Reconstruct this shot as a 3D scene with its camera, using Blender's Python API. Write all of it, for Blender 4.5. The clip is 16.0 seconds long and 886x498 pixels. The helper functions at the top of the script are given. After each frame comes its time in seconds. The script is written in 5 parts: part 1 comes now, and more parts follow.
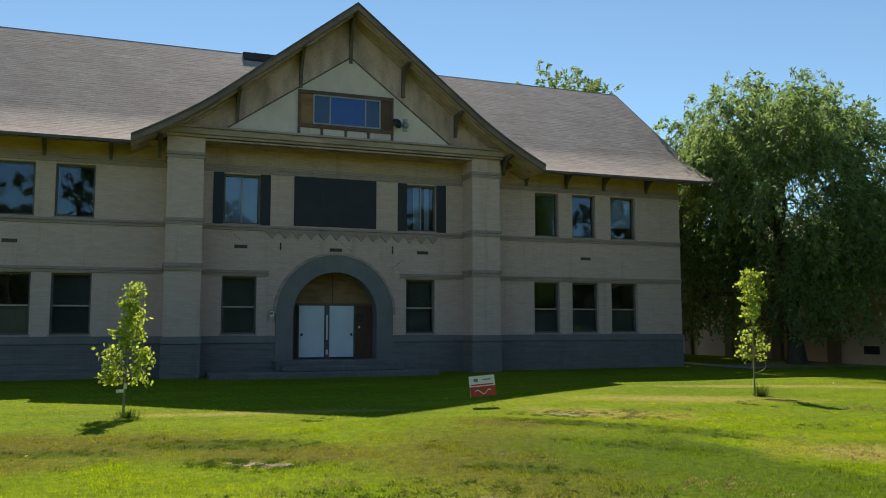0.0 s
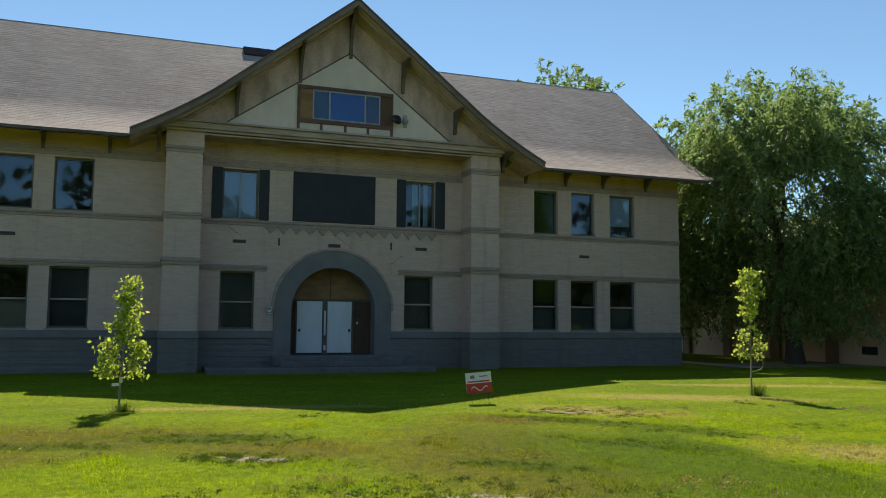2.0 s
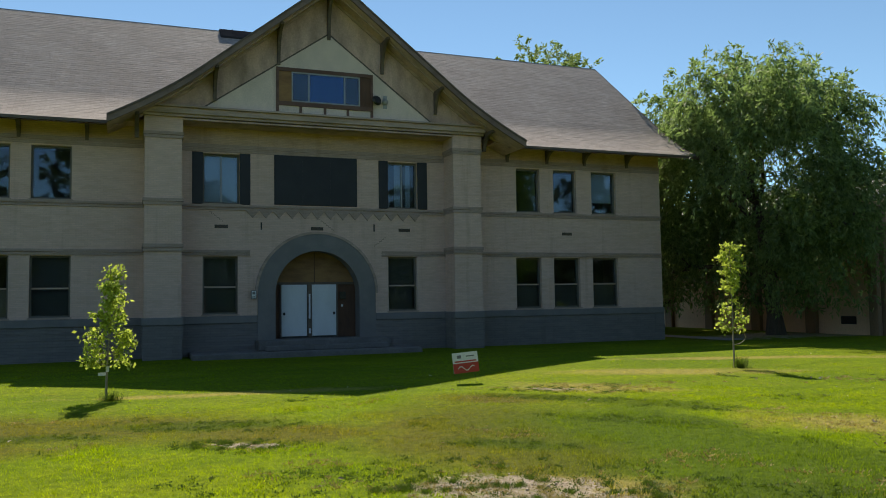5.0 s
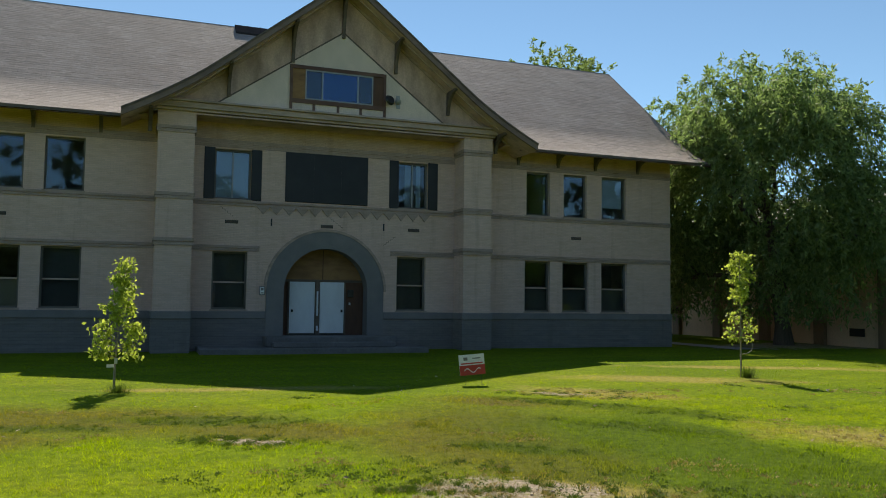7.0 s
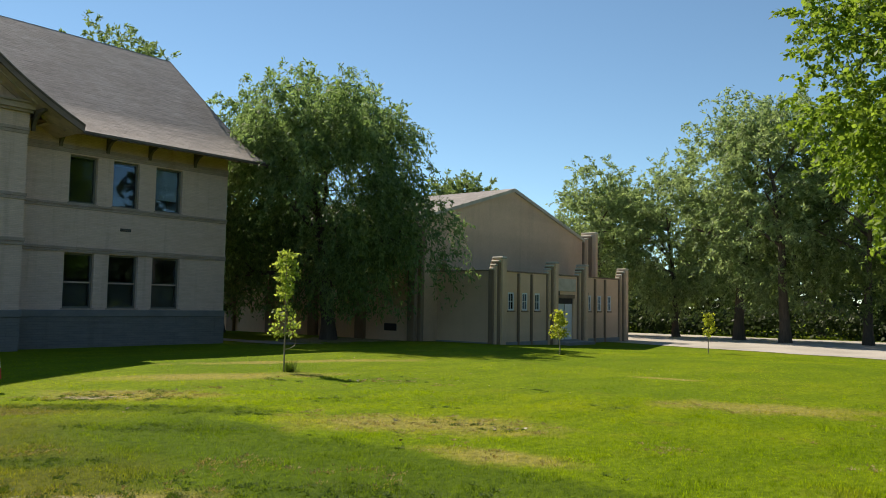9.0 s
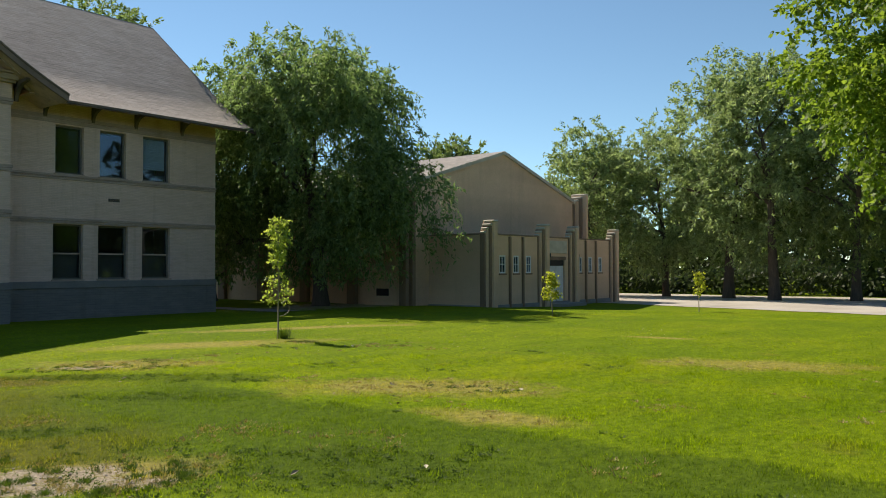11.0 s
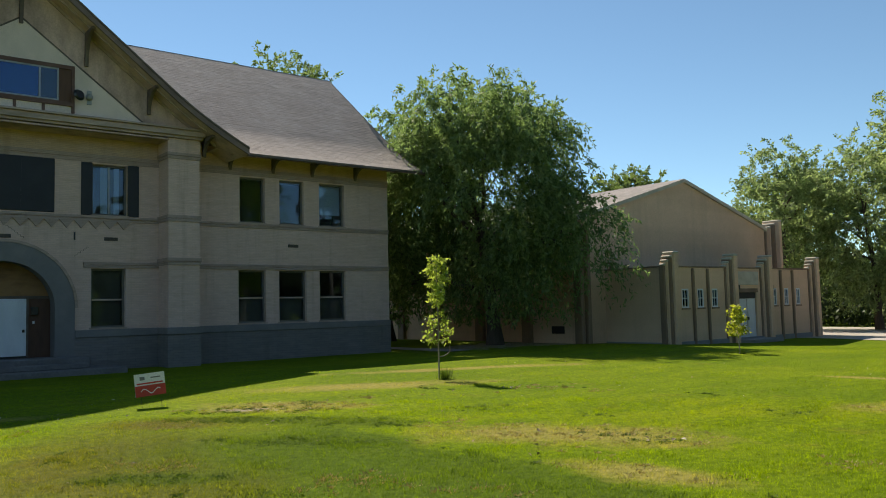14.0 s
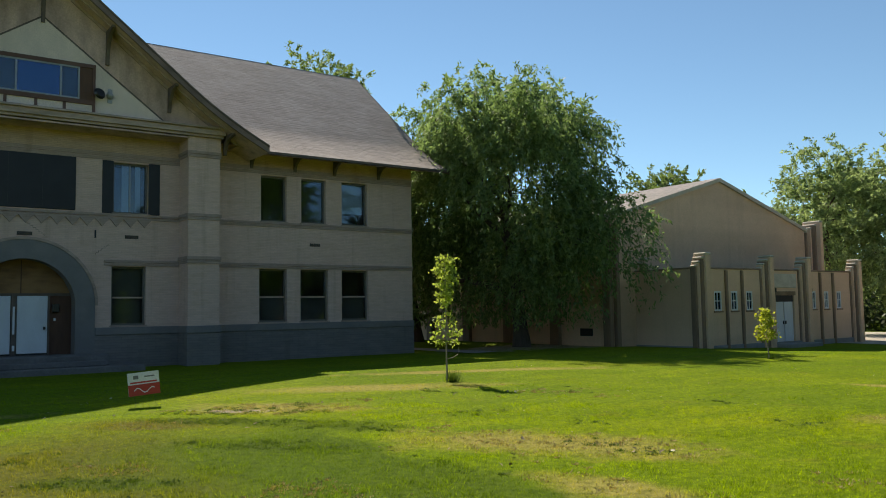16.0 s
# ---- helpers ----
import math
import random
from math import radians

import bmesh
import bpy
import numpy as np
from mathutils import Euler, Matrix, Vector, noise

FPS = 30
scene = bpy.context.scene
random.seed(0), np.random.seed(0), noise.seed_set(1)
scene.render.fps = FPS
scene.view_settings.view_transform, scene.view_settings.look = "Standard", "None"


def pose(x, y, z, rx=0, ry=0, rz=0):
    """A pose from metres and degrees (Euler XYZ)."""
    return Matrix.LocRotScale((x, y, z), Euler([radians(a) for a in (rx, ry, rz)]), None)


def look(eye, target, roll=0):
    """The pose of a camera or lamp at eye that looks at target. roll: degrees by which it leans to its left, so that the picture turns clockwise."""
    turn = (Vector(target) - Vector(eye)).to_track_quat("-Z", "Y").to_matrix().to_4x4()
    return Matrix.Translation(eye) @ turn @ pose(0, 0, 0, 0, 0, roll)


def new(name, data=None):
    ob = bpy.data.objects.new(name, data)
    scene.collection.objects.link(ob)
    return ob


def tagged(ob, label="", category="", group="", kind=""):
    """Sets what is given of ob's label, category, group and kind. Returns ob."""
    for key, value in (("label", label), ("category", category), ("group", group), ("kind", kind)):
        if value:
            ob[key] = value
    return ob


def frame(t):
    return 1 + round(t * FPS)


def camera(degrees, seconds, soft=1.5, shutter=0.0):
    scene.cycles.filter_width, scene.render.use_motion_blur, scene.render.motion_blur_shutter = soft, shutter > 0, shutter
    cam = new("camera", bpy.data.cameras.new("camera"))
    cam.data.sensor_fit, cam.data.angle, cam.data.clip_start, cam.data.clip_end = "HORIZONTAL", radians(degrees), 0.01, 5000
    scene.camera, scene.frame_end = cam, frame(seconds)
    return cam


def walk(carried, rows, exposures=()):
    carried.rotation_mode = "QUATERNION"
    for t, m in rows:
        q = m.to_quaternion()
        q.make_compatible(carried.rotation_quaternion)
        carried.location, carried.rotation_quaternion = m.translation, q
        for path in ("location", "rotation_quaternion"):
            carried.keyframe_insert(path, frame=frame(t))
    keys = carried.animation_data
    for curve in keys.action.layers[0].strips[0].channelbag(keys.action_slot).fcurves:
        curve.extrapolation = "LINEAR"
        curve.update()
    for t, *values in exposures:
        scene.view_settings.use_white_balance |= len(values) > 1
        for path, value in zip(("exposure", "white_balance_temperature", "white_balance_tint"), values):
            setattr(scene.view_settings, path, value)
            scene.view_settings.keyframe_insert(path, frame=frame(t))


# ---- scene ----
cam = camera(57.1, 16.0, 0.95)
PATH = [
    (0, (-0.066, 1.545, 1.827), (0.619, 3.415, 2.011), 0.0),
    (0.5, (-0.075, 1.54, 1.804), (0.613, 3.409, 1.984), 0.2),
    (1, (-0.081, 1.554, 1.794), (0.606, 3.425, 1.968), 0.3),
    (1.5, (-0.049, 1.546, 1.811), (0.635, 3.417, 1.986), 0.3),
    (2, (-0.01, 1.56, 1.812), (0.676, 3.431, 1.989), 0.5),
    (2.5, (0.001, 1.549, 1.808), (0.695, 3.416, 1.985), 0.5),
    (3, (-0.055, 1.552, 1.802), (0.658, 3.413, 1.97), -0.6),
    (3.5, (-0.073, 1.538, 1.803), (0.647, 3.399, 1.953), -1.0),
    (3.7, (-0.06, 1.555, 1.782), (0.661, 3.416, 1.918), -1.0),
    (6, (-0.085, 1.519, 1.908), (0.645, 3.377, 2.03), -0.8),
    (6.5, (-0.105, 1.522, 1.9), (0.581, 3.396, 2.024), -0.4),
    (7, (-0.102, 1.521, 1.879), (0.607, 3.387, 2.006), 0.7),
    (7.5, (-0.077, 1.504, 1.879), (0.671, 3.355, 2.001), 1.3),
    (8, (0.12, 1.606, 1.84), (1.119, 3.333, 1.968), 0.8),
    (8.5, (0.181, 1.552, 1.852), (1.522, 3.03, 1.983), 0.5),
    (9, (0.247, 1.517, 1.885), (1.798, 2.772, 2.019), 1.0),
    (9.2, (0.229, 1.414, 1.916), (1.835, 2.597, 2.051), 1.0),
    (11.3, (0.228, 1.627, 1.847), (1.77, 2.9, 1.859), -0.9),
    (11.5, (0.318, 1.66, 1.809), (1.801, 3.002, 1.828), -1.4),
    (12, (0.534, 1.628, 1.841), (1.989, 3.001, 1.866), -1.5),
    (12.5, (0.694, 1.608, 1.818), (2.146, 2.983, 1.843), -1.3),
    (13, (0.924, 1.661, 1.815), (2.384, 3.028, 1.857), -1.2),
    (13.5, (1.11, 1.721, 1.833), (2.55, 3.103, 1.963), -2.1),
    (14, (1.312, 1.672, 1.849), (2.561, 3.227, 1.995), -1.4),
    (14.5, (1.57, 1.576, 1.861), (2.734, 3.195, 2.013), -0.6),
    (15, (1.761, 1.571, 1.822), (2.9, 3.207, 1.977), -0.6),
    (15.5, (2.01, 1.605, 1.878), (3.116, 3.264, 2.043), -0.7),
    (16, (2.362, 1.577, 1.827), (3.527, 3.195, 1.977), -0.9),
]
EXPOSURES = [(0, 0.57, 7300, 10), (2.2, 0.57, 7300, 10), (3.0, 0.48, 7300, 10), (16, 0.48, 7300, 10)]
walk(cam, [(t, look(eye, target, roll)) for t, eye, target, roll in PATH], EXPOSURES)
import itertools


# ---- light ----
SUN_EL, SUN_AZ = 44.0, 12.5
world = bpy.data.worlds.new("world")
scene.world = world
world.use_nodes = True
wn = world.node_tree
sky = wn.nodes.new("ShaderNodeTexSky")
sky.sky_type = "NISHITA"
sky.sun_disc = False
sky.sun_elevation = radians(SUN_EL)
sky.sun_rotation = radians(SUN_AZ)
sky.altitude = 2200
sky.air_density = 1.0
sky.dust_density = 0.0
sky.ozone_density = 4.0
clear = wn.nodes.new("ShaderNodeMix")
clear.data_type, clear.blend_type = "RGBA", "MULTIPLY"
clear.inputs[0].default_value, clear.inputs[7].default_value = 1.0, (0.88, 1.0, 0.95, 1)
wn.links.new(sky.outputs[0], clear.inputs[6])
wn.links.new(clear.outputs[2], wn.nodes["Background"].inputs[0])
wn.nodes["Background"].inputs[1].default_value = 0.112
sun = new("sun", bpy.data.lights.new("sun", "SUN"))
sun.data.energy, sun.data.angle, sun.data.color = 4.8, radians(0.55), (1.0, 0.95, 0.86)
sun_from = Vector((math.sin(radians(SUN_AZ)) * math.cos(radians(SUN_EL)), math.cos(radians(SUN_AZ)) * math.cos(radians(SUN_EL)), math.sin(radians(SUN_EL))))
sun.matrix_world = look(sun_from * 80, (0, 0, 0))


# ---- materials ----
def material(name):
    m = bpy.data.materials.new(name)
    m.use_nodes = True
    return m, m.node_tree.nodes, m.node_tree.links, m.node_tree.nodes["Principled BSDF"]


def coords(nodes):
    return nodes.new("ShaderNodeTexCoord").outputs["Object"]


def noise_tex(nodes, links, vec, scale, detail=4.0, rough=0.55, stretch=None):
    if stretch:
        mp = nodes.new("ShaderNodeMapping")
        mp.inputs["Scale"].default_value = stretch
        links.new(vec, mp.inputs["Vector"])
        vec = mp.outputs[0]
    n = nodes.new("ShaderNodeTexNoise")
    n.inputs["Scale"].default_value, n.inputs["Detail"].default_value, n.inputs["Roughness"].default_value = scale, detail, rough
    links.new(vec, n.inputs["Vector"])
    return n.outputs["Fac"]


def ramp(nodes, links, fac, stops):
    r = nodes.new("ShaderNodeValToRGB")
    while len(r.color_ramp.elements) < len(stops):
        r.color_ramp.elements.new(0.5)
    for e, (p, c) in zip(r.color_ramp.elements, stops):
        e.position, e.color = p, (*c, 1) if len(c) == 3 else c
    links.new(fac, r.inputs[0])
    return r.outputs[0]


def mix(nodes, links, fac, a, b, kind="MIX"):
    m = nodes.new("ShaderNodeMix")
    m.data_type, m.blend_type = "RGBA", kind
    for sock, val in ((m.inputs[0], fac), (m.inputs[6], a), (m.inputs[7], b)):
        if isinstance(val, (int, float)):
            sock.default_value = val
        elif isinstance(val, tuple):
            sock.default_value = (*val, 1)
        else:
            links.new(val, sock)
    return m.outputs[2]


def math_node(nodes, links, op, a, b=None, clamp=False):
    m = nodes.new("ShaderNodeMath")
    m.operation, m.use_clamp = op, clamp
    for sock, val in zip(m.inputs, (a, b)):
        if val is None:
            continue
        if isinstance(val, (int, float)):
            sock.default_value = val
        else:
            links.new(val, sock)
    return m.outputs[0]


def bump(nodes, links, bsdf, height, strength=0.4, dist=0.01):
    b = nodes.new("ShaderNodeBump")
    b.inputs["Strength"].default_value, b.inputs["Distance"].default_value = strength, dist
    links.new(height, b.inputs["Height"])
    links.new(b.outputs[0], bsdf.inputs["Normal"])


def wall_uv(nodes, links, vec):
    """Along the wall and up, for walls that run along x or y."""
    sep = nodes.new("ShaderNodeSeparateXYZ")
    links.new(vec, sep.inputs[0])
    com = nodes.new("ShaderNodeCombineXYZ")
    links.new(math_node(nodes, links, "ADD", sep.outputs[0], sep.outputs[1]), com.inputs[0])
    links.new(sep.outputs[2], com.inputs[1])
    return com.outputs[0]


def brick_mat(name, one, two, mortar, stain, brick_w=0.21, row=0.067, seam=0.007, rough=0.85):
    m, n, l, b = material(name)
    vec = coords(n)
    uv = wall_uv(n, l, vec)
    t = n.new("ShaderNodeTexBrick")
    t.inputs["Color1"].default_value, t.inputs["Color2"].default_value, t.inputs["Mortar"].default_value = (*one, 1), (*two, 1), (*mortar, 1)
    t.inputs["Scale"].default_value, t.inputs["Mortar Size"].default_value = 1.0, seam
    t.inputs["Brick Width"].default_value, t.inputs["Row Height"].default_value = brick_w, row
    t.inputs["Mortar Smooth"].default_value, t.inputs["Bias"].default_value = 0.3, 0.0
    l.new(uv, t.inputs["Vector"])
    streak = noise_tex(n, l, vec, 1.0, 5, 0.6, (1.6, 1.6, 7.0))
    blotch = noise_tex(n, l, vec, 0.45, 6, 0.62)
    drip = noise_tex(n, l, vec, 1.0, 4, 0.6, (2.2, 2.2, 0.18))
    c = mix(n, l, ramp(n, l, streak, [(0.42, (0, 0, 0)), (0.75, (0.55, 0.55, 0.55))]), t.outputs[0], stain)
    c = mix(n, l, ramp(n, l, blotch, [(0.38, (0.7, 0.7, 0.7)), (0.6, (1, 1, 1))]), mix(n, l, 1.0, c, (0.88, 0.86, 0.84), "MULTIPLY"), c)
    c = mix(n, l, ramp(n, l, drip, [(0.55, (0, 0, 0)), (0.75, (0.45, 0.45, 0.45))]), c, mix(n, l, 1.0, c, (0.62, 0.58, 0.52), "MULTIPLY"))
    l.new(c, b.inputs["Base Color"])
    b.inputs["Roughness"].default_value = rough
    bump(n, l, b, math_node(n, l, "SUBTRACT", math_node(n, l, "MULTIPLY", streak, 0.5), t.outputs["Fac"]), 0.5, 0.01)
    return m


def plain_mat(name, colour, stain, scale=1.2, rough=0.7, metal=0.0, stretch=None, amount=0.6, grain=40.0, relief=0.15):
    m, n, l, b = material(name)
    vec = coords(n)
    big = noise_tex(n, l, vec, scale, 6, 0.62, stretch)
    small = noise_tex(n, l, vec, grain, 3, 0.6)
    c = mix(n, l, ramp(n, l, big, [(0.4, (0, 0, 0)), (0.72, (amount,) * 3)]), colour, stain)
    c = mix(n, l, 0.35, c, mix(n, l, 1.0, c, ramp(n, l, small, [(0.3, (0.6, 0.6, 0.6)), (0.7, (1.25, 1.25, 1.25))]), "MULTIPLY"))
    l.new(c, b.inputs["Base Color"])
    b.inputs["Roughness"].default_value, b.inputs["Metallic"].default_value = rough, metal
    bump(n, l, b, small, relief, 0.004)
    return m


def stained_mat(name, colour, blotch, drip):
    """Old stucco: broad blotches, fine grain, and long dark runs of water and grime."""
    m, n, l, b = material(name)
    vec = coords(n)
    big = noise_tex(n, l, vec, 0.5, 6, 0.65)
    runs = noise_tex(n, l, vec, 1.0, 5, 0.62, (1.5, 1.5, 0.12))
    lifts = noise_tex(n, l, vec, 1.0, 3, 0.5, (0.05, 0.05, 0.9))
    small = noise_tex(n, l, vec, 16, 4, 0.65)
    c = mix(n, l, ramp(n, l, big, [(0.36, (0, 0, 0)), (0.7, (0.75, 0.75, 0.75))]), colour, blotch)
    c = mix(n, l, ramp(n, l, runs, [(0.52, (0, 0, 0)), (0.8, (0.3, 0.3, 0.3))]), c, drip)
    c = mix(n, l, 0.5, c, mix(n, l, 1.0, c, ramp(n, l, lifts, [(0.4, (0.86, 0.85, 0.84)), (0.6, (1.06, 1.06, 1.06))]), "MULTIPLY"))
    c = mix(n, l, 0.4, c, mix(n, l, 1.0, c, ramp(n, l, small, [(0.3, (0.7, 0.7, 0.7)), (0.7, (1.2, 1.2, 1.2))]), "MULTIPLY"))
    l.new(c, b.inputs["Base Color"])
    b.inputs["Roughness"].default_value = 0.93
    bump(n, l, b, small, 0.35, 0.006)
    return m


def glass_mat(name, tint=(0.75, 0.8, 0.82), extra_mirror=0.0, sheen=(0.68, 0.84, 1.0)):
    m, n, l, b = material(name)
    n.remove(b)
    tr = n.new("ShaderNodeBsdfTransparent")
    tr.inputs[0].default_value = (*tint, 1)
    gl = n.new("ShaderNodeBsdfGlossy")
    gl.inputs["Roughness"].default_value = 0.015
    # Mirror colour tinted blue, painting in a deeper sky than the one reflected.
    gl.inputs[0].default_value = (*sheen, 1)
    fr = n.new("ShaderNodeFresnel")
    fr.inputs[0].default_value = 1.58
    wav = noise_tex(n, l, coords(n), 1.3, 2, 0.5)
    bp = n.new("ShaderNodeBump")
    bp.inputs["Strength"].default_value, bp.inputs["Distance"].default_value = 0.1, 0.01
    l.new(wav, bp.inputs["Height"])
    l.new(bp.outputs[0], gl.inputs["Normal"])
    mx = n.new("ShaderNodeMixShader")
    l.new(math_node(n, l, "ADD", fr.outputs[0], extra_mirror, True), mx.inputs[0])
    l.new(tr.outputs[0], mx.inputs[1])
    l.new(gl.outputs[0], mx.inputs[2])
    l.new(mx.outputs[0], n["Material Output"].inputs[0])
    return m


def shingle_mat(name, one, two, along="x"):
    m, n, l, b = material(name)
    vec = coords(n)
    sep = n.new("ShaderNodeSeparateXYZ")
    l.new(vec, sep.inputs[0])
    com = n.new("ShaderNodeCombineXYZ")
    l.new(sep.outputs[0 if along == "x" else 1], com.inputs[0])
    l.new(math_node(n, l, "MULTIPLY", sep.outputs[2], 1.6), com.inputs[1])
    t = n.new("ShaderNodeTexBrick")
    t.inputs["Color1"].default_value, t.inputs["Color2"].default_value, t.inputs["Mortar"].default_value = (*one, 1), (*two, 1), (*[v * 0.62 for v in one], 1)
    t.inputs["Scale"].default_value, t.inputs["Mortar Size"].default_value, t.inputs["Brick Width"].default_value, t.inputs["Row Height"].default_value = 1.0, 0.008, 0.33, 0.14
    l.new(com.outputs[0], t.inputs["Vector"])
    patch = noise_tex(n, l, vec, 0.5, 6, 0.65)
    small = noise_tex(n, l, vec, 30, 4, 0.7)
    row = noise_tex(n, l, vec, 1.0, 4, 0.6, (0.5, 0.5, 6.0))
    c = mix(n, l, ramp(n, l, patch, [(0.35, (0.75, 0.75, 0.75)), (0.68, (0, 0, 0))]), t.outputs[0], mix(n, l, 1.0, t.outputs[0], (0.72, 0.7, 0.7), "MULTIPLY"))
    c = mix(n, l, ramp(n, l, row, [(0.45, (0, 0, 0)), (0.7, (0.6, 0.6, 0.6))]), c, mix(n, l, 1.0, c, (1.35, 1.32, 1.3), "MULTIPLY"))
    c = mix(n, l, 0.5, c, mix(n, l, 1.0, c, ramp(n, l, small, [(0.3, (0.5, 0.5, 0.5)), (0.7, (1.3, 1.3, 1.3))]), "MULTIPLY"))
    l.new(c, b.inputs["Base Color"])
    b.inputs["Roughness"].default_value = 0.9
    bump(n, l, b, small, 0.5, 0.01)
    return m


def leaf_mat(name, dark, light, through_col, amount=0.45):
    m, n, l, b = material(name)
    geo = n.new("ShaderNodeNewGeometry")
    rnd = geo.outputs["Random Per Island"]
    c = ramp(n, l, rnd, [(0.0, dark), (0.65, light), (1.0, tuple(v * 1.25 for v in light))])
    l.new(c, b.inputs["Base Color"])
    b.inputs["Roughness"].default_value = 0.6
    b.inputs["Specular IOR Level"].default_value = 0.4
    tl = n.new("ShaderNodeBsdfTranslucent")
    tc = mix(n, l, 1.0, ramp(n, l, rnd, [(0.0, (0.55, 0.6, 0.5)), (1.0, (1.1, 1.1, 1.0))]), through_col, "MULTIPLY")
    l.new(tc, tl.inputs[0])
    mx = n.new("ShaderNodeMixShader")
    mx.inputs[0].default_value = amount
    l.new(b.outputs[0], mx.inputs[1])
    l.new(tl.outputs[0], mx.inputs[2])
    l.new(mx.outputs[0], n["Material Output"].inputs[0])
    return m


# Worn places of the lawn: x, y, half-length along and across, turn in degrees.
DRY = [(10.1, 9.9, 1.9, 0.85, -56), (8.7, 7.4, 0.95, 0.4, -80), (16.3, 6.6, 1.6, 0.8, -70), (8.9, 16.4, 1.5, 0.8, -45), (12.6, 18.6, 2.6, 0.8, -31), (17.5, 21.0, 3.5, 0.5, -25), (20.8, 10.5, 0.9, 0.25, -88), (4.3, 8.6, 0.9, 0.5, -40), (2.0, 19.0, 3.0, 0.35, -10)]
OLIVE = [(-0.8, 15.2, 2.8, 1.5, -15), (4.6, 12.4, 2.8, 1.7, 70), (2.0, 13.3, 1.8, 0.9, -20), (4.6, 9.9, 1.4, 0.9, 30), (6.4, 15.6, 1.4, 0.8, -40), (-2.5, 13.4, 1.5, 0.8, 0)]
LUSH = [(1.0, 14.6, 1.6, 0.45, -20), (4.6, 11.0, 0.9, 0.3, -40), (7.6, 15.0, 1.5, 0.4, -50), (5.6, 7.2, 1.4, 0.8, -50), (-1.2, 14.4, 1.0, 0.3, -15), (8.6, 13.4, 1.2, 0.5, -60), (7.2, 12.0, 1.0, 0.4, -50)]
BARE = [(3.55, 8.85, 1.05, 0.6, -35), (4.15, 8.1, 0.4, 0.2, -30), (2.9, 9.2, 0.5, 0.15, -20), (1.5, 12.4, 0.5, 0.2, -35), (8.2, 16.5, 0.8, 0.25, -45), (31.5, 33.2, 5.5, 2.4, 0)]


def patch_mask(nodes, links, vec, spots, wobble, soft, amp=2.4):
    """Where ragged ellipses lie: 1 inside, 0 outside."""
    total = None
    wob = nodes.new("ShaderNodeTexNoise")
    wob.inputs["Scale"].default_value, wob.inputs["Detail"].default_value, wob.inputs["Roughness"].default_value = wobble, 6, 0.65
    links.new(vec, wob.inputs["Vector"])
    ragged = math_node(nodes, links, "MULTIPLY", math_node(nodes, links, "SUBTRACT", wob.outputs["Fac"], 0.5), amp)
    for x, y, a, b, turn in spots:
        mp = nodes.new("ShaderNodeMapping")
        mp.vector_type = "TEXTURE"
        mp.inputs["Location"].default_value, mp.inputs["Rotation"].default_value, mp.inputs["Scale"].default_value = (x, y, 0), (0, 0, radians(turn)), (a, b, 50)
        links.new(vec, mp.inputs["Vector"])
        ln = nodes.new("ShaderNodeVectorMath")
        ln.operation = "LENGTH"
        links.new(mp.outputs[0], ln.inputs[0])
        v = math_node(nodes, links, "SUBTRACT", 1.0, ln.outputs["Value"])
        total = v if total is None else math_node(nodes, links, "MAXIMUM", total, v)
    total = math_node(nodes, links, "ADD", total, ragged)
    return math_node(nodes, links, "MULTIPLY_ADD", total, 1.0 / soft, True)


def watered(nodes, links, vec):
    """The well watered strip: a clean far edge along x = 8.2, fading out towards x = 4."""
    sep = nodes.new("ShaderNodeSeparateXYZ")
    links.new(vec, sep.inputs[0])
    wob = math_node(nodes, links, "MULTIPLY", math_node(nodes, links, "SUBTRACT", noise_tex(nodes, links, vec, 0.55, 4, 0.55), 0.5), 1.3)
    u = math_node(nodes, links, "ADD", sep.outputs[0], wob)
    far = math_node(nodes, links, "MULTIPLY", math_node(nodes, links, "SUBTRACT", 8.25, u), 3.0, True)
    near = math_node(nodes, links, "MULTIPLY", math_node(nodes, links, "SUBTRACT", u, 3.6), 0.4, True)
    end = math_node(nodes, links, "MULTIPLY", math_node(nodes, links, "SUBTRACT", 15.2, math_node(nodes, links, "ADD", sep.outputs[1], wob)), 0.4, True)
    return math_node(nodes, links, "MULTIPLY", far, math_node(nodes, links, "MULTIPLY", near, end))


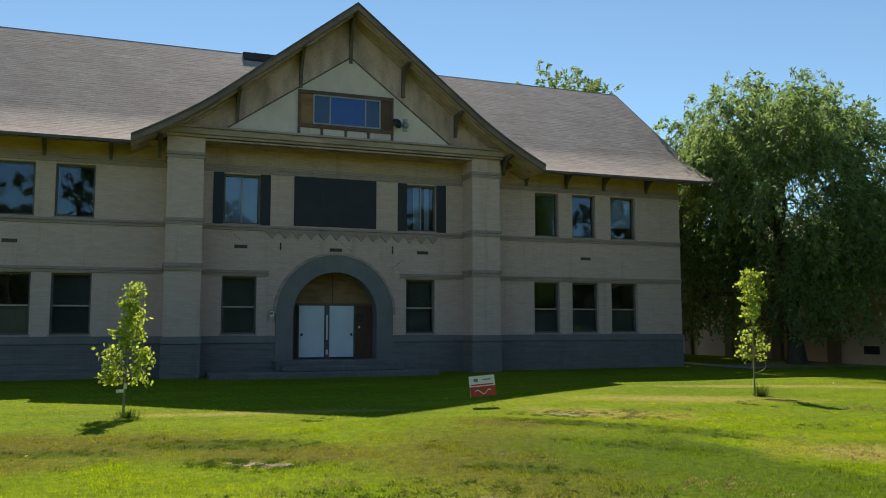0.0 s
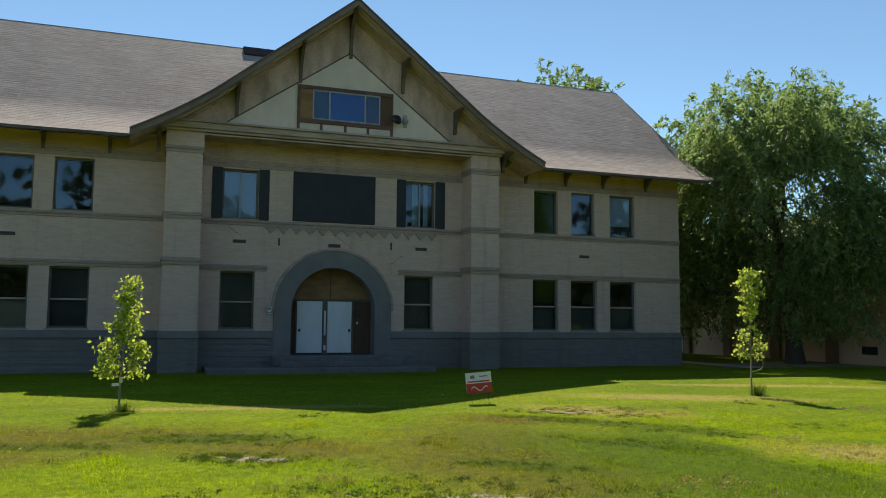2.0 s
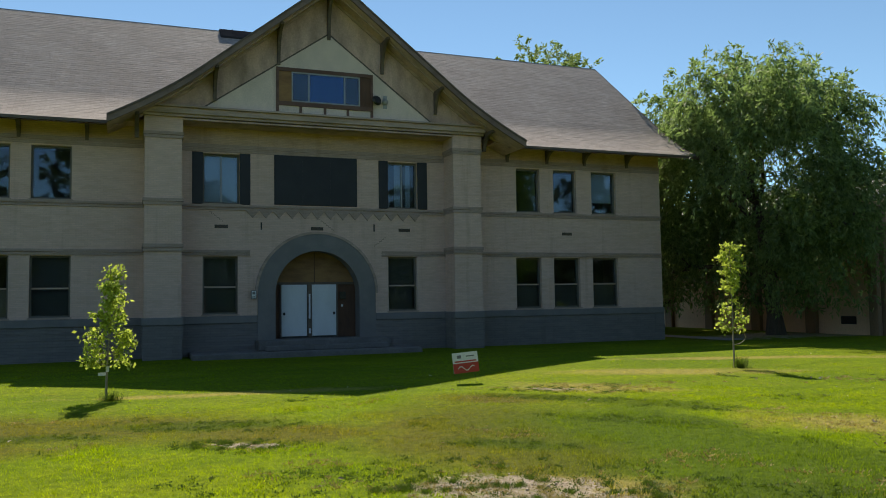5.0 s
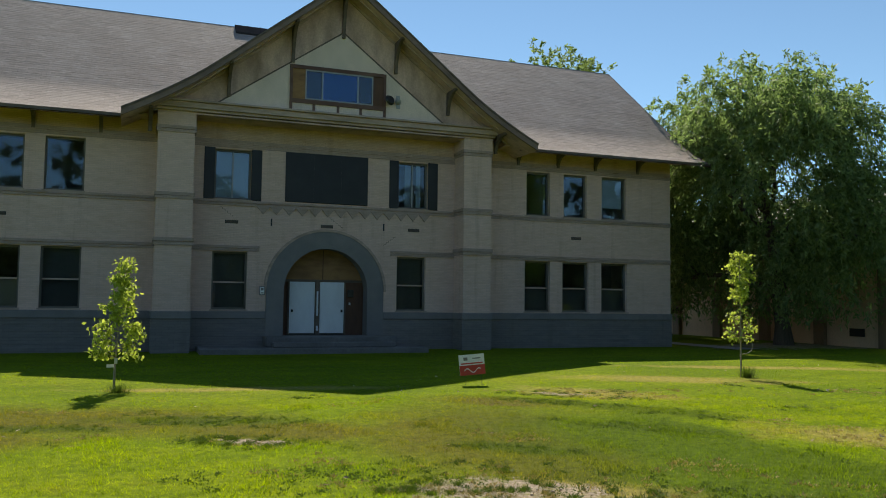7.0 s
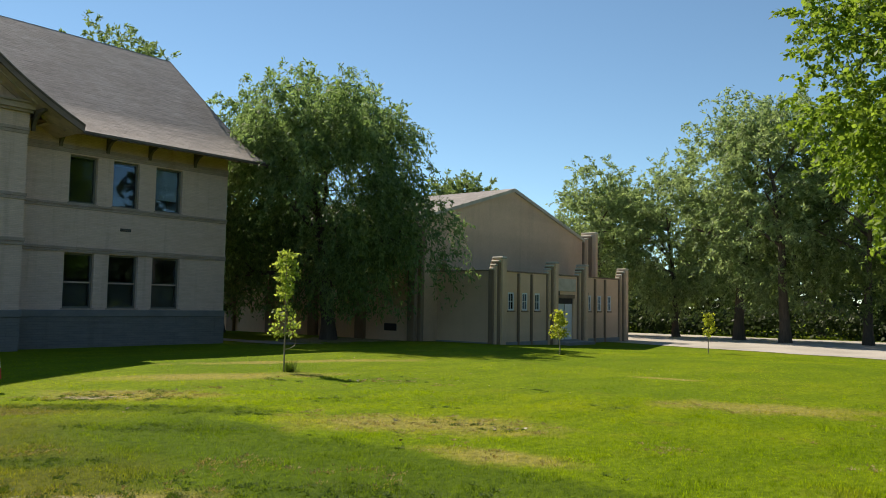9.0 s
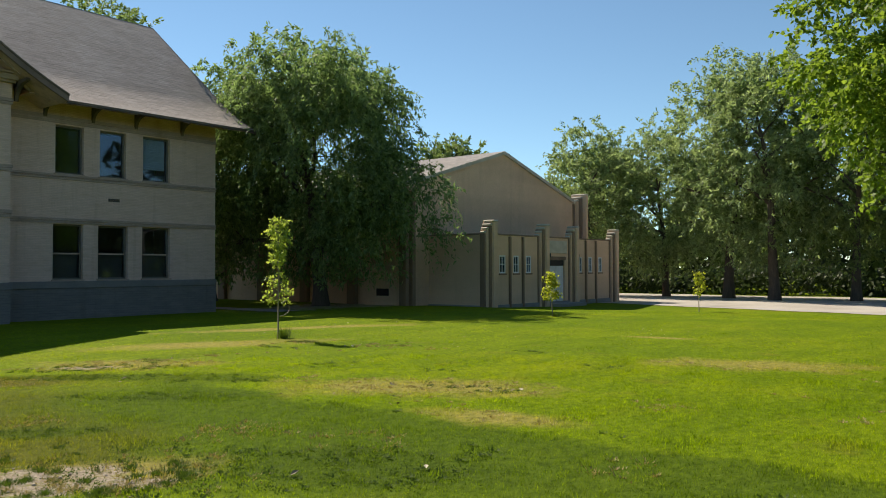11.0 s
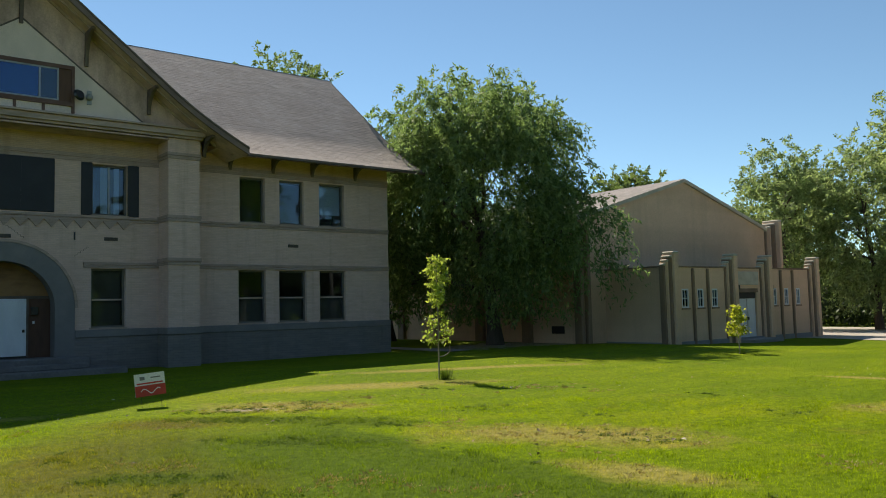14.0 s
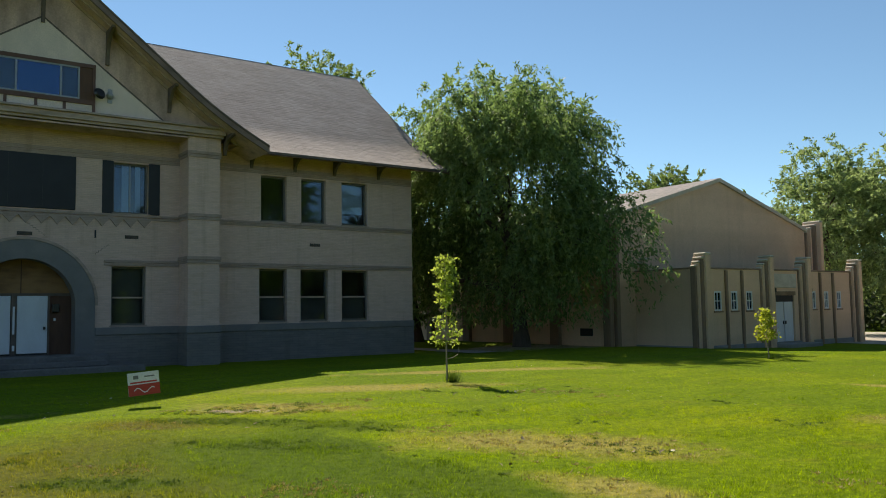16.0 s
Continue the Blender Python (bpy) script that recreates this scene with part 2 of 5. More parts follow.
def lawn_colour(nodes, links, vec, under=1.0):
    """Turf colour; under: how dark the soil between the blades is against the blades."""
    patch = noise_tex(nodes, links, vec, 0.16, 5, 0.6)
    mid = noise_tex(nodes, links, vec, 0.9, 5, 0.65)
    mow = noise_tex(nodes, links, vec, 1.0, 3, 0.5, (0.5, 1.1, 1.0))
    fine = noise_tex(nodes, links, vec, 7.0, 4, 0.7)
    c = ramp(nodes, links, patch, [(0.3, (0.135, 0.215, 0.01)), (0.5, (0.195, 0.275, 0.01)), (0.68, (0.24, 0.3, 0.013))])
    c = mix(nodes, links, ramp(nodes, links, mow, [(0.42, (0, 0, 0)), (0.62, (0.55, 0.55, 0.55))]), c, (0.125, 0.2, 0.009))
    c = mix(nodes, links, ramp(nodes, links, mid, [(0.57, (0, 0, 0)), (0.8, (0.6, 0.6, 0.6))]), c, (0.24, 0.21, 0.035))
    c = mix(nodes, links, math_node(nodes, links, "MULTIPLY", patch_mask(nodes, links, vec, OLIVE, 0.7, 0.9, 1.4), 0.85), c, (0.142, 0.13, 0.026))
    c = mix(nodes, links, math_node(nodes, links, "MULTIPLY", watered(nodes, links, vec), 0.85), c, (0.085, 0.14, 0.012))
    c = mix(nodes, links, math_node(nodes, links, "MULTIPLY", patch_mask(nodes, links, vec, LUSH, 0.9, 0.8, 1.5), 0.7), c, (0.07, 0.115, 0.011))
    if under < 1:
        c = mix(nodes, links, 1.0, c, (under, under, under), "MULTIPLY")
    c = mix(nodes, links, math_node(nodes, links, "MULTIPLY", patch_mask(nodes, links, vec, DRY, 0.9, 0.9), 0.66), c, (0.33, 0.265, 0.085))
    c = mix(nodes, links, 1.0, c, ramp(nodes, links, fine, [(0.34, (0.62, 0.66, 0.62)), (0.5, (0.96, 0.96, 0.96)), (0.68, (1.22, 1.16, 1.2))]), "MULTIPLY")
    return c


def ground_mat():
    m, n, l, b = material("lawn_ground")
    vec = coords(n)
    c = lawn_colour(n, l, vec, 0.78)
    grit = noise_tex(n, l, vec, 25, 5, 0.7)
    dirt = ramp(n, l, grit, [(0.3, (0.16, 0.13, 0.095)), (0.5, (0.34, 0.28, 0.21)), (0.7, (0.5, 0.43, 0.34))])
    broken = ramp(n, l, noise_tex(n, l, vec, 6.5, 4, 0.7), [(0.38, (0.3, 0.3, 0.3)), (0.52, (1, 1, 1))])
    c = mix(n, l, math_node(n, l, "MULTIPLY", patch_mask(n, l, vec, BARE, 2.4, 0.35, 2.6), broken), c, dirt)
    l.new(c, b.inputs["Base Color"])
    b.inputs["Roughness"].default_value = 0.95
    b.inputs["Specular IOR Level"].default_value = 0.05
    bump(n, l, b, noise_tex(n, l, vec, 14, 5, 0.75), 0.8, 0.05)
    return m


def blade_mat(name, spread):
    """spread: how far single blades differ from the turf's colour."""
    m, n, l, b = material(name)
    c = lawn_colour(n, l, coords(n))
    geo = n.new("ShaderNodeNewGeometry")
    c = mix(n, l, 1.0, c, ramp(n, l, geo.outputs["Random Per Island"], [(0.0, tuple(1 - spread * v for v in (0.6, 0.54, 0.65))), (0.55, (0.97, 0.99, 0.93)), (0.86, tuple(1 + spread * v for v in (0.35, 0.28, 0.2))), (1.0, tuple(1 + spread * v for v in (0.45, 0.36, 0.5)))]), "MULTIPLY")
    l.new(mix(n, l, 1.0, c, (0.75, 0.75, 0.75), "MULTIPLY"), b.inputs["Base Color"])
    b.inputs["Roughness"].default_value = 0.6
    b.inputs["Specular IOR Level"].default_value = 0.08
    tl = n.new("ShaderNodeBsdfTranslucent")
    l.new(mix(n, l, 1.0, c, (1.95, 1.9, 1.1), "MULTIPLY"), tl.inputs[0])
    mx = n.new("ShaderNodeMixShader")
    mx.inputs[0].default_value = 0.62
    l.new(b.outputs[0], mx.inputs[1])
    l.new(tl.outputs[0], mx.inputs[2])
    l.new(mx.outputs[0], n["Material Output"].inputs[0])
    return m


M = {
    "brick": brick_mat("tan_brick", (0.75, 0.525, 0.43), (0.68, 0.472, 0.385), (0.63, 0.445, 0.375), (0.57, 0.37, 0.27)),
    "frieze": brick_mat("ochre_brick", (0.64, 0.435, 0.31), (0.57, 0.385, 0.275), (0.48, 0.335, 0.25), (0.42, 0.265, 0.165)),
    "band": brick_mat("brown_band_brick", (0.47, 0.34, 0.285), (0.43, 0.31, 0.26), (0.37, 0.27, 0.23), (0.32, 0.215, 0.16)),
    "grey": brick_mat("grey_painted_brick", (0.215, 0.195, 0.185), (0.19, 0.172, 0.163), (0.155, 0.14, 0.133), (0.28, 0.245, 0.215), 0.42, 0.1),
    "grey_paint": plain_mat("grey_painted_stone", (0.185, 0.172, 0.168), (0.28, 0.25, 0.23), 1.1, 0.7),
    "stucco": plain_mat("white_stucco", (0.82, 0.65, 0.545), (0.54, 0.44, 0.37), 0.9, 0.9, 0, (1, 1, 0.5), 0.7, 25),
    "soffit": plain_mat("stained_soffit", (0.64, 0.435, 0.35), (0.25, 0.165, 0.13), 1.3, 0.8, 0, (1.2, 1.2, 0.5), 0.75, 18),
    "wood": plain_mat("brown_painted_wood", (0.105, 0.075, 0.058), (0.2, 0.15, 0.115), 3.0, 0.7, 0, (0.4, 1, 1), 0.7),
    "rake": plain_mat("weathered_rake_board", (0.24, 0.165, 0.135), (0.12, 0.08, 0.065), 1.6, 0.8, 0, (0.5, 1, 1), 0.8),
    "red_wood": plain_mat("red_brown_trim", (0.12, 0.055, 0.038), (0.2, 0.11, 0.08), 3.0, 0.7, 0, (0.4, 1, 1), 0.7),
    "wood_light": plain_mat("weathered_painted_trim", (0.52, 0.37, 0.3), (0.24, 0.175, 0.135), 1.8, 0.75, 0, (0.5, 1, 2.5), 0.8),
    "shingle": shingle_mat("asphalt_shingles", (0.375, 0.318, 0.288), (0.28, 0.238, 0.218)),
    "shingle_y": shingle_mat("asphalt_shingles_side", (0.375, 0.318, 0.288), (0.28, 0.238, 0.218), "y"),
    "glass": glass_mat("window_glass"),
    # Stronger, bluer mirror tint stands in for deep blue sky in the gable pane.
    "glass_blue": glass_mat("sky_blue_tinted_glass", (0.6, 0.7, 0.8), 0.06, (0.3, 0.5, 0.8)),
    "frame": plain_mat("window_frame_paint", (0.13, 0.115, 0.095), (0.24, 0.21, 0.17), 3, 0.6),
    "alu": plain_mat("aluminium_frame", (0.36, 0.355, 0.35), (0.24, 0.235, 0.23), 3, 0.5, 0.3),
    "black": plain_mat("black_panel", (0.014, 0.014, 0.017), (0.03, 0.03, 0.034), 1.1, 0.55),
    "door": plain_mat("white_door_paint", (0.72, 0.74, 0.76), (0.5, 0.51, 0.52), 1.5, 0.45, 0, (1, 1, 0.4), 0.5),
    "ply": plain_mat("plywood", (0.33, 0.17, 0.065), (0.16, 0.075, 0.03), 1.6, 0.75, 0, (0.7, 1, 2.2), 0.85),
    "ply_dark": plain_mat("dark_plywood", (0.13, 0.06, 0.033), (0.06, 0.03, 0.02), 1.6, 0.75, 0, (2.2, 1, 0.6), 0.8),
    "stoop": plain_mat("stained_stoop_concrete", (0.2, 0.185, 0.175), (0.1, 0.093, 0.088), 0.9, 0.9, 0, None, 0.8, 12, 0.4),
    "dark_blind": plain_mat("brown_roller_blind", (0.21, 0.175, 0.145), (0.14, 0.115, 0.095), 1.2, 0.85, 0, (2, 1, 0.4), 0.7),
    "concrete": plain_mat("grey_concrete", (0.3, 0.29, 0.275), (0.17, 0.16, 0.15), 1.0, 0.9),
    "metal": plain_mat("dark_metal", (0.05, 0.05, 0.05), (0.1, 0.09, 0.08), 4, 0.4, 0.8),
    "interior": plain_mat("interior_plaster", (0.3, 0.28, 0.25), (0.2, 0.18, 0.16), 0.8, 0.9),
    "blind": plain_mat("pale_blind", (0.66, 0.7, 0.74), (0.5, 0.54, 0.58), 1.4, 0.8, 0, (3, 1, 0.3)),
    "tan_board": plain_mat("tan_board", (0.5, 0.38, 0.24), (0.36, 0.26, 0.16), 1.4, 0.8),
    "gym": stained_mat("tan_stucco", (0.77, 0.53, 0.36), (0.66, 0.44, 0.29), (0.36, 0.24, 0.16)),
    # Darker copy of the tan stucco, for contrast on ribs, fins and copings.
    "gym_dark": plain_mat("darkened_tan_stucco", (0.31, 0.205, 0.135), (0.15, 0.1, 0.065), 0.9, 0.92, 0, (1, 1, 0.3), 0.7, 14, 0.3),
    "gym_roof": shingle_mat("gym_shingles", (0.3, 0.27, 0.25), (0.22, 0.2, 0.19), "y"),
    "cap": plain_mat("pale_cap", (0.6, 0.54, 0.45), (0.38, 0.32, 0.24), 2, 0.85),
    "ground": ground_mat(),
    "blades": blade_mat("grass_blades", 0.7),
    "blades_far": blade_mat("far_grass_blades", 0.25),
    "gravel": plain_mat("pale_gravel", (0.46, 0.415, 0.36), (0.3, 0.265, 0.22), 0.35, 0.95, 0, None, 0.8, 9, 0.5),
    "bark": plain_mat("grey_brown_bark", (0.11, 0.085, 0.065), (0.05, 0.04, 0.03), 3, 0.95, 0, (3, 3, 0.5), 0.8, 12, 0.8),
    "bark_pale": plain_mat("pale_bark", (0.3, 0.26, 0.2), (0.2, 0.165, 0.12), 6, 0.9),
    "leaf_willow": leaf_mat("willow_leaves", (0.06, 0.092, 0.036), (0.18, 0.24, 0.095), (0.32, 0.46, 0.15), 0.5),
    "leaf_elm": leaf_mat("elm_leaves", (0.075, 0.11, 0.048), (0.22, 0.285, 0.125), (0.46, 0.58, 0.23), 0.5),
    "leaf_maple": leaf_mat("bright_leaves", (0.05, 0.1, 0.014), (0.14, 0.21, 0.03), (0.36, 0.5, 0.06), 0.5),
    "leaf_young": leaf_mat("young_leaves", (0.13, 0.19, 0.028), (0.25, 0.32, 0.06), (0.58, 0.68, 0.12), 0.55),
    "leaf_yellow": leaf_mat("yellow_leaves", (0.2, 0.25, 0.025), (0.36, 0.4, 0.045), (0.62, 0.64, 0.07), 0.5),
    "leaf_far": leaf_mat("far_leaves", (0.04, 0.062, 0.022), (0.13, 0.175, 0.06), (0.3, 0.41, 0.12), 0.48),
    # Far-leaf green darkened: understory shade and dim reflections are put into the colour.
    "leaf_shade": leaf_mat("shade_darkened_leaves", (0.022, 0.036, 0.014), (0.06, 0.082, 0.03), (0.07, 0.11, 0.035), 0.35),
    "sign_white": plain_mat("sign_white", (0.9, 0.88, 0.85), (0.82, 0.8, 0.77), 6, 0.5),
    "sign_red": plain_mat("sign_red", (0.62, 0.06, 0.035), (0.5, 0.05, 0.03), 6, 0.5),
    "sign_ink": plain_mat("sign_grey_ink", (0.2, 0.19, 0.18), (0.28, 0.27, 0.26), 6, 0.6),
    "weed": leaf_mat("weed_leaves", (0.04, 0.075, 0.01), (0.085, 0.135, 0.016), (0.12, 0.19, 0.018), 0.35),
    "straw": leaf_mat("straw", (0.26, 0.2, 0.07), (0.46, 0.36, 0.14), (0.4, 0.32, 0.1), 0.3),
    "dry_leaf": plain_mat("dry_leaf", (0.3, 0.24, 0.15), (0.16, 0.12, 0.07), 20, 0.9),
    "pale_leaf": plain_mat("pale_litter", (0.55, 0.49, 0.36), (0.36, 0.3, 0.2), 20, 0.9),
}


M["tar"] = plain_mat("tarred_metal", (0.03, 0.03, 0.034), (0.05, 0.048, 0.05), 2.0, 0.95)
M["tar"].node_tree.nodes["Principled BSDF"].inputs["Specular IOR Level"].default_value = 0.0


# ---- building helpers ----
def box(bm, x0, x1, y0, y1, z0, z1):
    v = [bm.verts.new((x, y, z)) for x in (x0, x1) for y in (y0, y1) for z in (z0, z1)]
    for f in ((0, 1, 3, 2), (4, 6, 7, 5), (0, 4, 5, 1), (2, 3, 7, 6), (0, 2, 6, 4), (1, 5, 7, 3)):
        bm.faces.new([v[i] for i in f])
    return v


def prism(bm, outline, y0, y1):
    """A polygon in x and z, run along y."""
    a = [bm.verts.new((x, y0, z)) for x, z in outline]
    b = [bm.verts.new((x, y1, z)) for x, z in outline]
    n = len(outline)
    bm.faces.new(a)
    bm.faces.new(b[::-1])
    for i in range(n):
        bm.faces.new((a[i], b[i], b[(i + 1) % n], a[(i + 1) % n]))


def prism_x(bm, outline, x0, x1):
    """A polygon in y and z, run along x."""
    a = [bm.verts.new((x0, y, z)) for y, z in outline]
    b = [bm.verts.new((x1, y, z)) for y, z in outline]
    n = len(outline)
    bm.faces.new(a)
    bm.faces.new(b[::-1])
    for i in range(n):
        bm.faces.new((a[i], b[i], b[(i + 1) % n], a[(i + 1) % n]))


def mesh_of(name, bm, mat):
    bmesh.ops.recalc_face_normals(bm, faces=bm.faces)
    me = bpy.data.meshes.new(name)
    bm.to_mesh(me)
    bm.free()
    me.materials.append(M[mat])
    return me


def part(name, bm, mat, parent, label="", bevel=0.0):
    if bevel:
        bmesh.ops.bevel(bm, geom=bm.edges[:], offset=bevel, segments=1, affect="EDGES")
    ob = new(name, mesh_of(name, bm, mat))
    ob.parent = parent
    if label:
        ob["label"] = label
    return ob


def boxes(*list_of):
    bm = bmesh.new()
    for b in list_of:
        box(bm, *b)
    return bm


def thing(name, place, label, category, group="", kind=""):
    ob = new(name)
    ob.empty_display_size = 0.3
    ob.location = place
    return tagged(ob, label, category, group, kind)


def numpy_mesh(name, verts, faces, mat):
    """verts: n x 3; faces: m x k, all with k corners."""
    me = bpy.data.meshes.new(name)
    k = faces.shape[1]
    me.vertices.add(len(verts))
    me.vertices.foreach_set("co", verts.astype(np.float32).ravel())
    me.loops.add(faces.size)
    me.loops.foreach_set("vertex_index", faces.astype(np.int32).ravel())
    me.polygons.add(len(faces))
    me.polygons.foreach_set("loop_start", np.arange(0, faces.size, k, dtype=np.int32))
    me.update(calc_edges=True)
    me.materials.append(M[mat])
    return me


def wall_grid(bm, xs, zs, holes, y0, y1):
    """A wall along x with rectangular holes right through it."""
    xs = sorted(set(xs) | {v for h in holes for v in h[:2]})
    zs = sorted(set(zs) | {v for h in holes for v in h[2:]})

    def solid(i, k):
        if not (0 <= i < len(xs) - 1 and 0 <= k < len(zs) - 1):
            return False
        x, z = (xs[i] + xs[i + 1]) / 2, (zs[k] + zs[k + 1]) / 2
        return not any(a < x < b and c < z < d for a, b, c, d in holes)

    verts = {}

    def v(i, y, k):
        if (i, y, k) not in verts:
            verts[i, y, k] = bm.verts.new((xs[i], (y0, y1)[y], zs[k]))
        return verts[i, y, k]

    for i in range(len(xs) - 1):
        for k in range(len(zs) - 1):
            if not solid(i, k):
                continue
            for y in (0, 1):
                bm.faces.new((v(i, y, k), v(i + 1, y, k), v(i + 1, y, k + 1), v(i, y, k + 1)))
            for di, dk, a, b in ((-1, 0, (i, k), (i, k + 1)), (1, 0, (i + 1, k), (i + 1, k + 1)), (0, -1, (i, k), (i + 1, k)), (0, 1, (i, k + 1), (i + 1, k + 1))):
                if not solid(i + di, k + dk):
                    bm.faces.new((v(a[0], 0, a[1]), v(b[0], 0, b[1]), v(b[0], 1, b[1]), v(a[0], 1, a[1])))


# ---- ground ----
def smooth(a, b, v):
    t = min(max((v - a) / (b - a), 0), 1)
    return t * t * (3 - 2 * t)


def ground_z(x, y):
    z = -0.4 * smooth(28, 43, x) - 0.16 * smooth(23, 31, y) * (1 - smooth(26, 36, x))
    near = 1 - smooth(45, 90, math.hypot(x - 10, y - 10))
    return z + near * 0.03 * noise.noise((x * 0.22, y * 0.22, 0.3))


def steps_out(lo, hi, fine, far):
    inner = list(np.arange(lo, hi + fine / 2, fine))
    out, d = [], fine
    v = hi
    while v < far:
        d *= 1.35
        v += d
        out.append(v)
    low, d, v = [], fine, lo
    while v > -far:
        d *= 1.35
        v -= d
        low.append(v)
    return low[::-1] + inner + out


gx, gy = steps_out(-14, 66, 0.8, 2400), steps_out(-4, 44, 0.8, 2400)
gv = np.array([(x, y, ground_z(x, y)) for y in gy for x in gx])
nx = len(gx)
gf = np.array([(j * nx + i, j * nx + i + 1, (j + 1) * nx + i + 1, (j + 1) * nx + i) for j in range(len(gy) - 1) for i in range(nx - 1)])
ground = new("ground", numpy_mesh("ground", gv, gf, "ground"))
tagged(ground, "uneven green lawn with dry and bare patches", "ground", "", "structure")
for p in ground.data.polygons:
    p.use_smooth = True


def sheet(name, label, category, outline_fn, xs, ys, mat, lift=0.02):
    """A thin paved sheet that follows the ground; outline_fn gives its left edge in x at each y."""
    bm = bmesh.new()
    rows = []
    for y in ys:
        x0, x1 = outline_fn(y)
        rows.append([bm.verts.new((x0 + (x1 - x0) * s, y, ground_z(x0 + (x1 - x0) * s, y) + lift)) for s in xs])
    for a, b in zip(rows, rows[1:]):
        for i in range(len(xs) - 1):
            bm.faces.new((a[i], a[i + 1], b[i + 1], b[i]))
    me = mesh_of(name, bm, mat)
    return tagged(new(name, me), label, category, "", "structure")


def lot_edge(y):
    return 43.2 + 0.28 * max(y - 9, 0) + 0.5 * noise.noise((y * 0.4, 3, 0)), 67 + 0.8 * noise.noise((y * 0.3, 8, 0))


sheet("road", "pale gravel drive beyond the lawn", "road", lot_edge, [i / 12 for i in range(13)], [v * 1.0 for v in range(-40, 66)], "gravel")
sheet("pavement", "shaded grey concrete path beside the school", "pavement", lambda y: (25.2, 26.6), [0, 0.5, 1], [v * 1.0 for v in range(31, 56)], "concrete", 0.03)


# ---- school ----
FY, PY, GY = 34.0, 32.92, 31.8   # wing wall, pier front, gable eave
XL, XR, XC = -9.3, 23.87, 7.35
school = thing("school_building", (XC, FY, -0.16), "two-storey tan brick school with a gabled entrance and grey painted base", "building")
ROOT = school.matrix_basis.copy()
ROOT_INV = Matrix.Translation(-school.location)


def at_root(ob):
    ob.matrix_parent_inverse = ROOT_INV
    return ob


def sp(name, bm, mat, label="", bevel=0.0):
    return at_root(part(name, bm, mat, school, label, bevel))


UP, LO = (5.74, 7.7), (1.45, 3.69)
RW_U, RW_L = [(16.2, 17.38), (18.08, 19.28), (20.08, 21.42)], [(16.13, 17.39), (18.03, 19.38), (20.06, 21.44)]
LW = [(-3.25, -1.9), (-5.25, -3.91), (-7.25, -5.9)]
holes = [(a, b, *UP) for a, b in RW_U + LW] + [(a, b, *LO) for a, b in RW_L + LW]
C_UP = [(2.72, 4.12), (10.2, 11.52)]
C_LO = [(2.72, 4.05), (10.18, 11.46)]
BOARD = (5.46, 8.86)
holes += [(a, b, *UP) for a, b in C_UP] + [(a, b, *LO) for a, b in C_LO]
ARCH = (7.2, 2.21, 2.4, 1.71)
holes.append((ARCH[0] - ARCH[2], ARCH[0] + ARCH[2], -0.4, ARCH[1] + ARCH[2]))
bm = bmesh.new()
wall_grid(bm, [XL, XR], [1.38, 8.06], [h for h in ((a, b, max(c, 1.38), d) for a, b, c, d in holes)], FY, FY + 0.42)
sp("wall_front", bm, "brick", "tan brick front wall with faint streaks")
bm = bmesh.new()
wall_grid(bm, [XL, XR], [8.06, 8.95], [], FY + 0.002, FY + 0.42)
sp("frieze_wall", bm, "frieze", "ochre brick frieze below the eaves")
sp("wall_side", boxes((XR - 0.42, XR, FY + 0.42, FY + 15, -0.5, 8.75)), "brick")
sp("wall_side", boxes((XL, XL + 0.42, FY + 0.42, FY + 15, -0.5, 8.75)), "brick")
sp("wall_back", boxes((XL, XR, FY + 15, FY + 15.4, -0.5, 8.75)), "brick")
sp("floor_slab", boxes((XL + 0.42, XR - 0.42, FY + 0.42, FY + 15, 4.25, 4.65)), "interior")
sp("floor_slab", boxes((XL + 0.42, XR - 0.42, FY + 0.42, FY + 15, -0.3, 0.4)), "interior")
sp("attic_floor", boxes((XL + 0.42, XR - 0.42, FY + 0.42, FY + 15, 8.3, 8.6)), "interior")
sp("partition", boxes((XL + 0.42, XR - 0.42, FY + 4.5, FY + 4.7, 0.4, 8.3)), "interior")
for x in (0.3, 14.2):
    sp("partition", boxes((x, x + 0.2, FY + 0.42, FY + 4.5, 0.4, 8.3)), "interior")

# Spandrel round the arch, the arch itself, and the grey base in courses.
ax, az, ro, ri = ARCH
arc = [math.pi * i / 32 for i in range(33)]
bm = bmesh.new()
for a, b in zip(arc, arc[1:]):
    xa, za, xb, zb = ax + ro * math.cos(a), az + ro * math.sin(a), ax + ro * math.cos(b), az + ro * math.sin(b)
    prism(bm, [(xa, za), (xb, zb), (xb, az + ro), (xa, az + ro)], FY, FY + 0.42)
sp("spandrel", bm, "brick")
bm = bmesh.new()
outer = [(ax + ro, -0.3)] + [(ax + (ro) * math.cos(a), az + ro * math.sin(a)) for a in arc] + [(ax - ro, -0.3)]
inner = [(ax + ri, -0.3)] + [(ax + ri * math.cos(a), az + ri * math.sin(a)) for a in arc] + [(ax - ri, -0.3)]
for i in range(len(outer) - 1):
    prism(bm, [outer[i], outer[i + 1], inner[i + 1], inner[i]], FY - 0.07, FY + 0.62)
bmesh.ops.remove_doubles(bm, verts=bm.verts, dist=1e-4)
sp("arch", bm, "grey_paint", "grey painted round arch over the entrance")
bm = bmesh.new()
lip = [(ax + (ro + 0.1) * math.cos(a), az + (ro + 0.1) * math.sin(a)) for a in arc]
edge = [(ax + ro * math.cos(a), az + ro * math.sin(a)) for a in arc]
for i in range(len(lip) - 1):
    prism(bm, [lip[i], lip[i + 1], edge[i + 1], edge[i]], FY - 0.1, FY + 0.01)
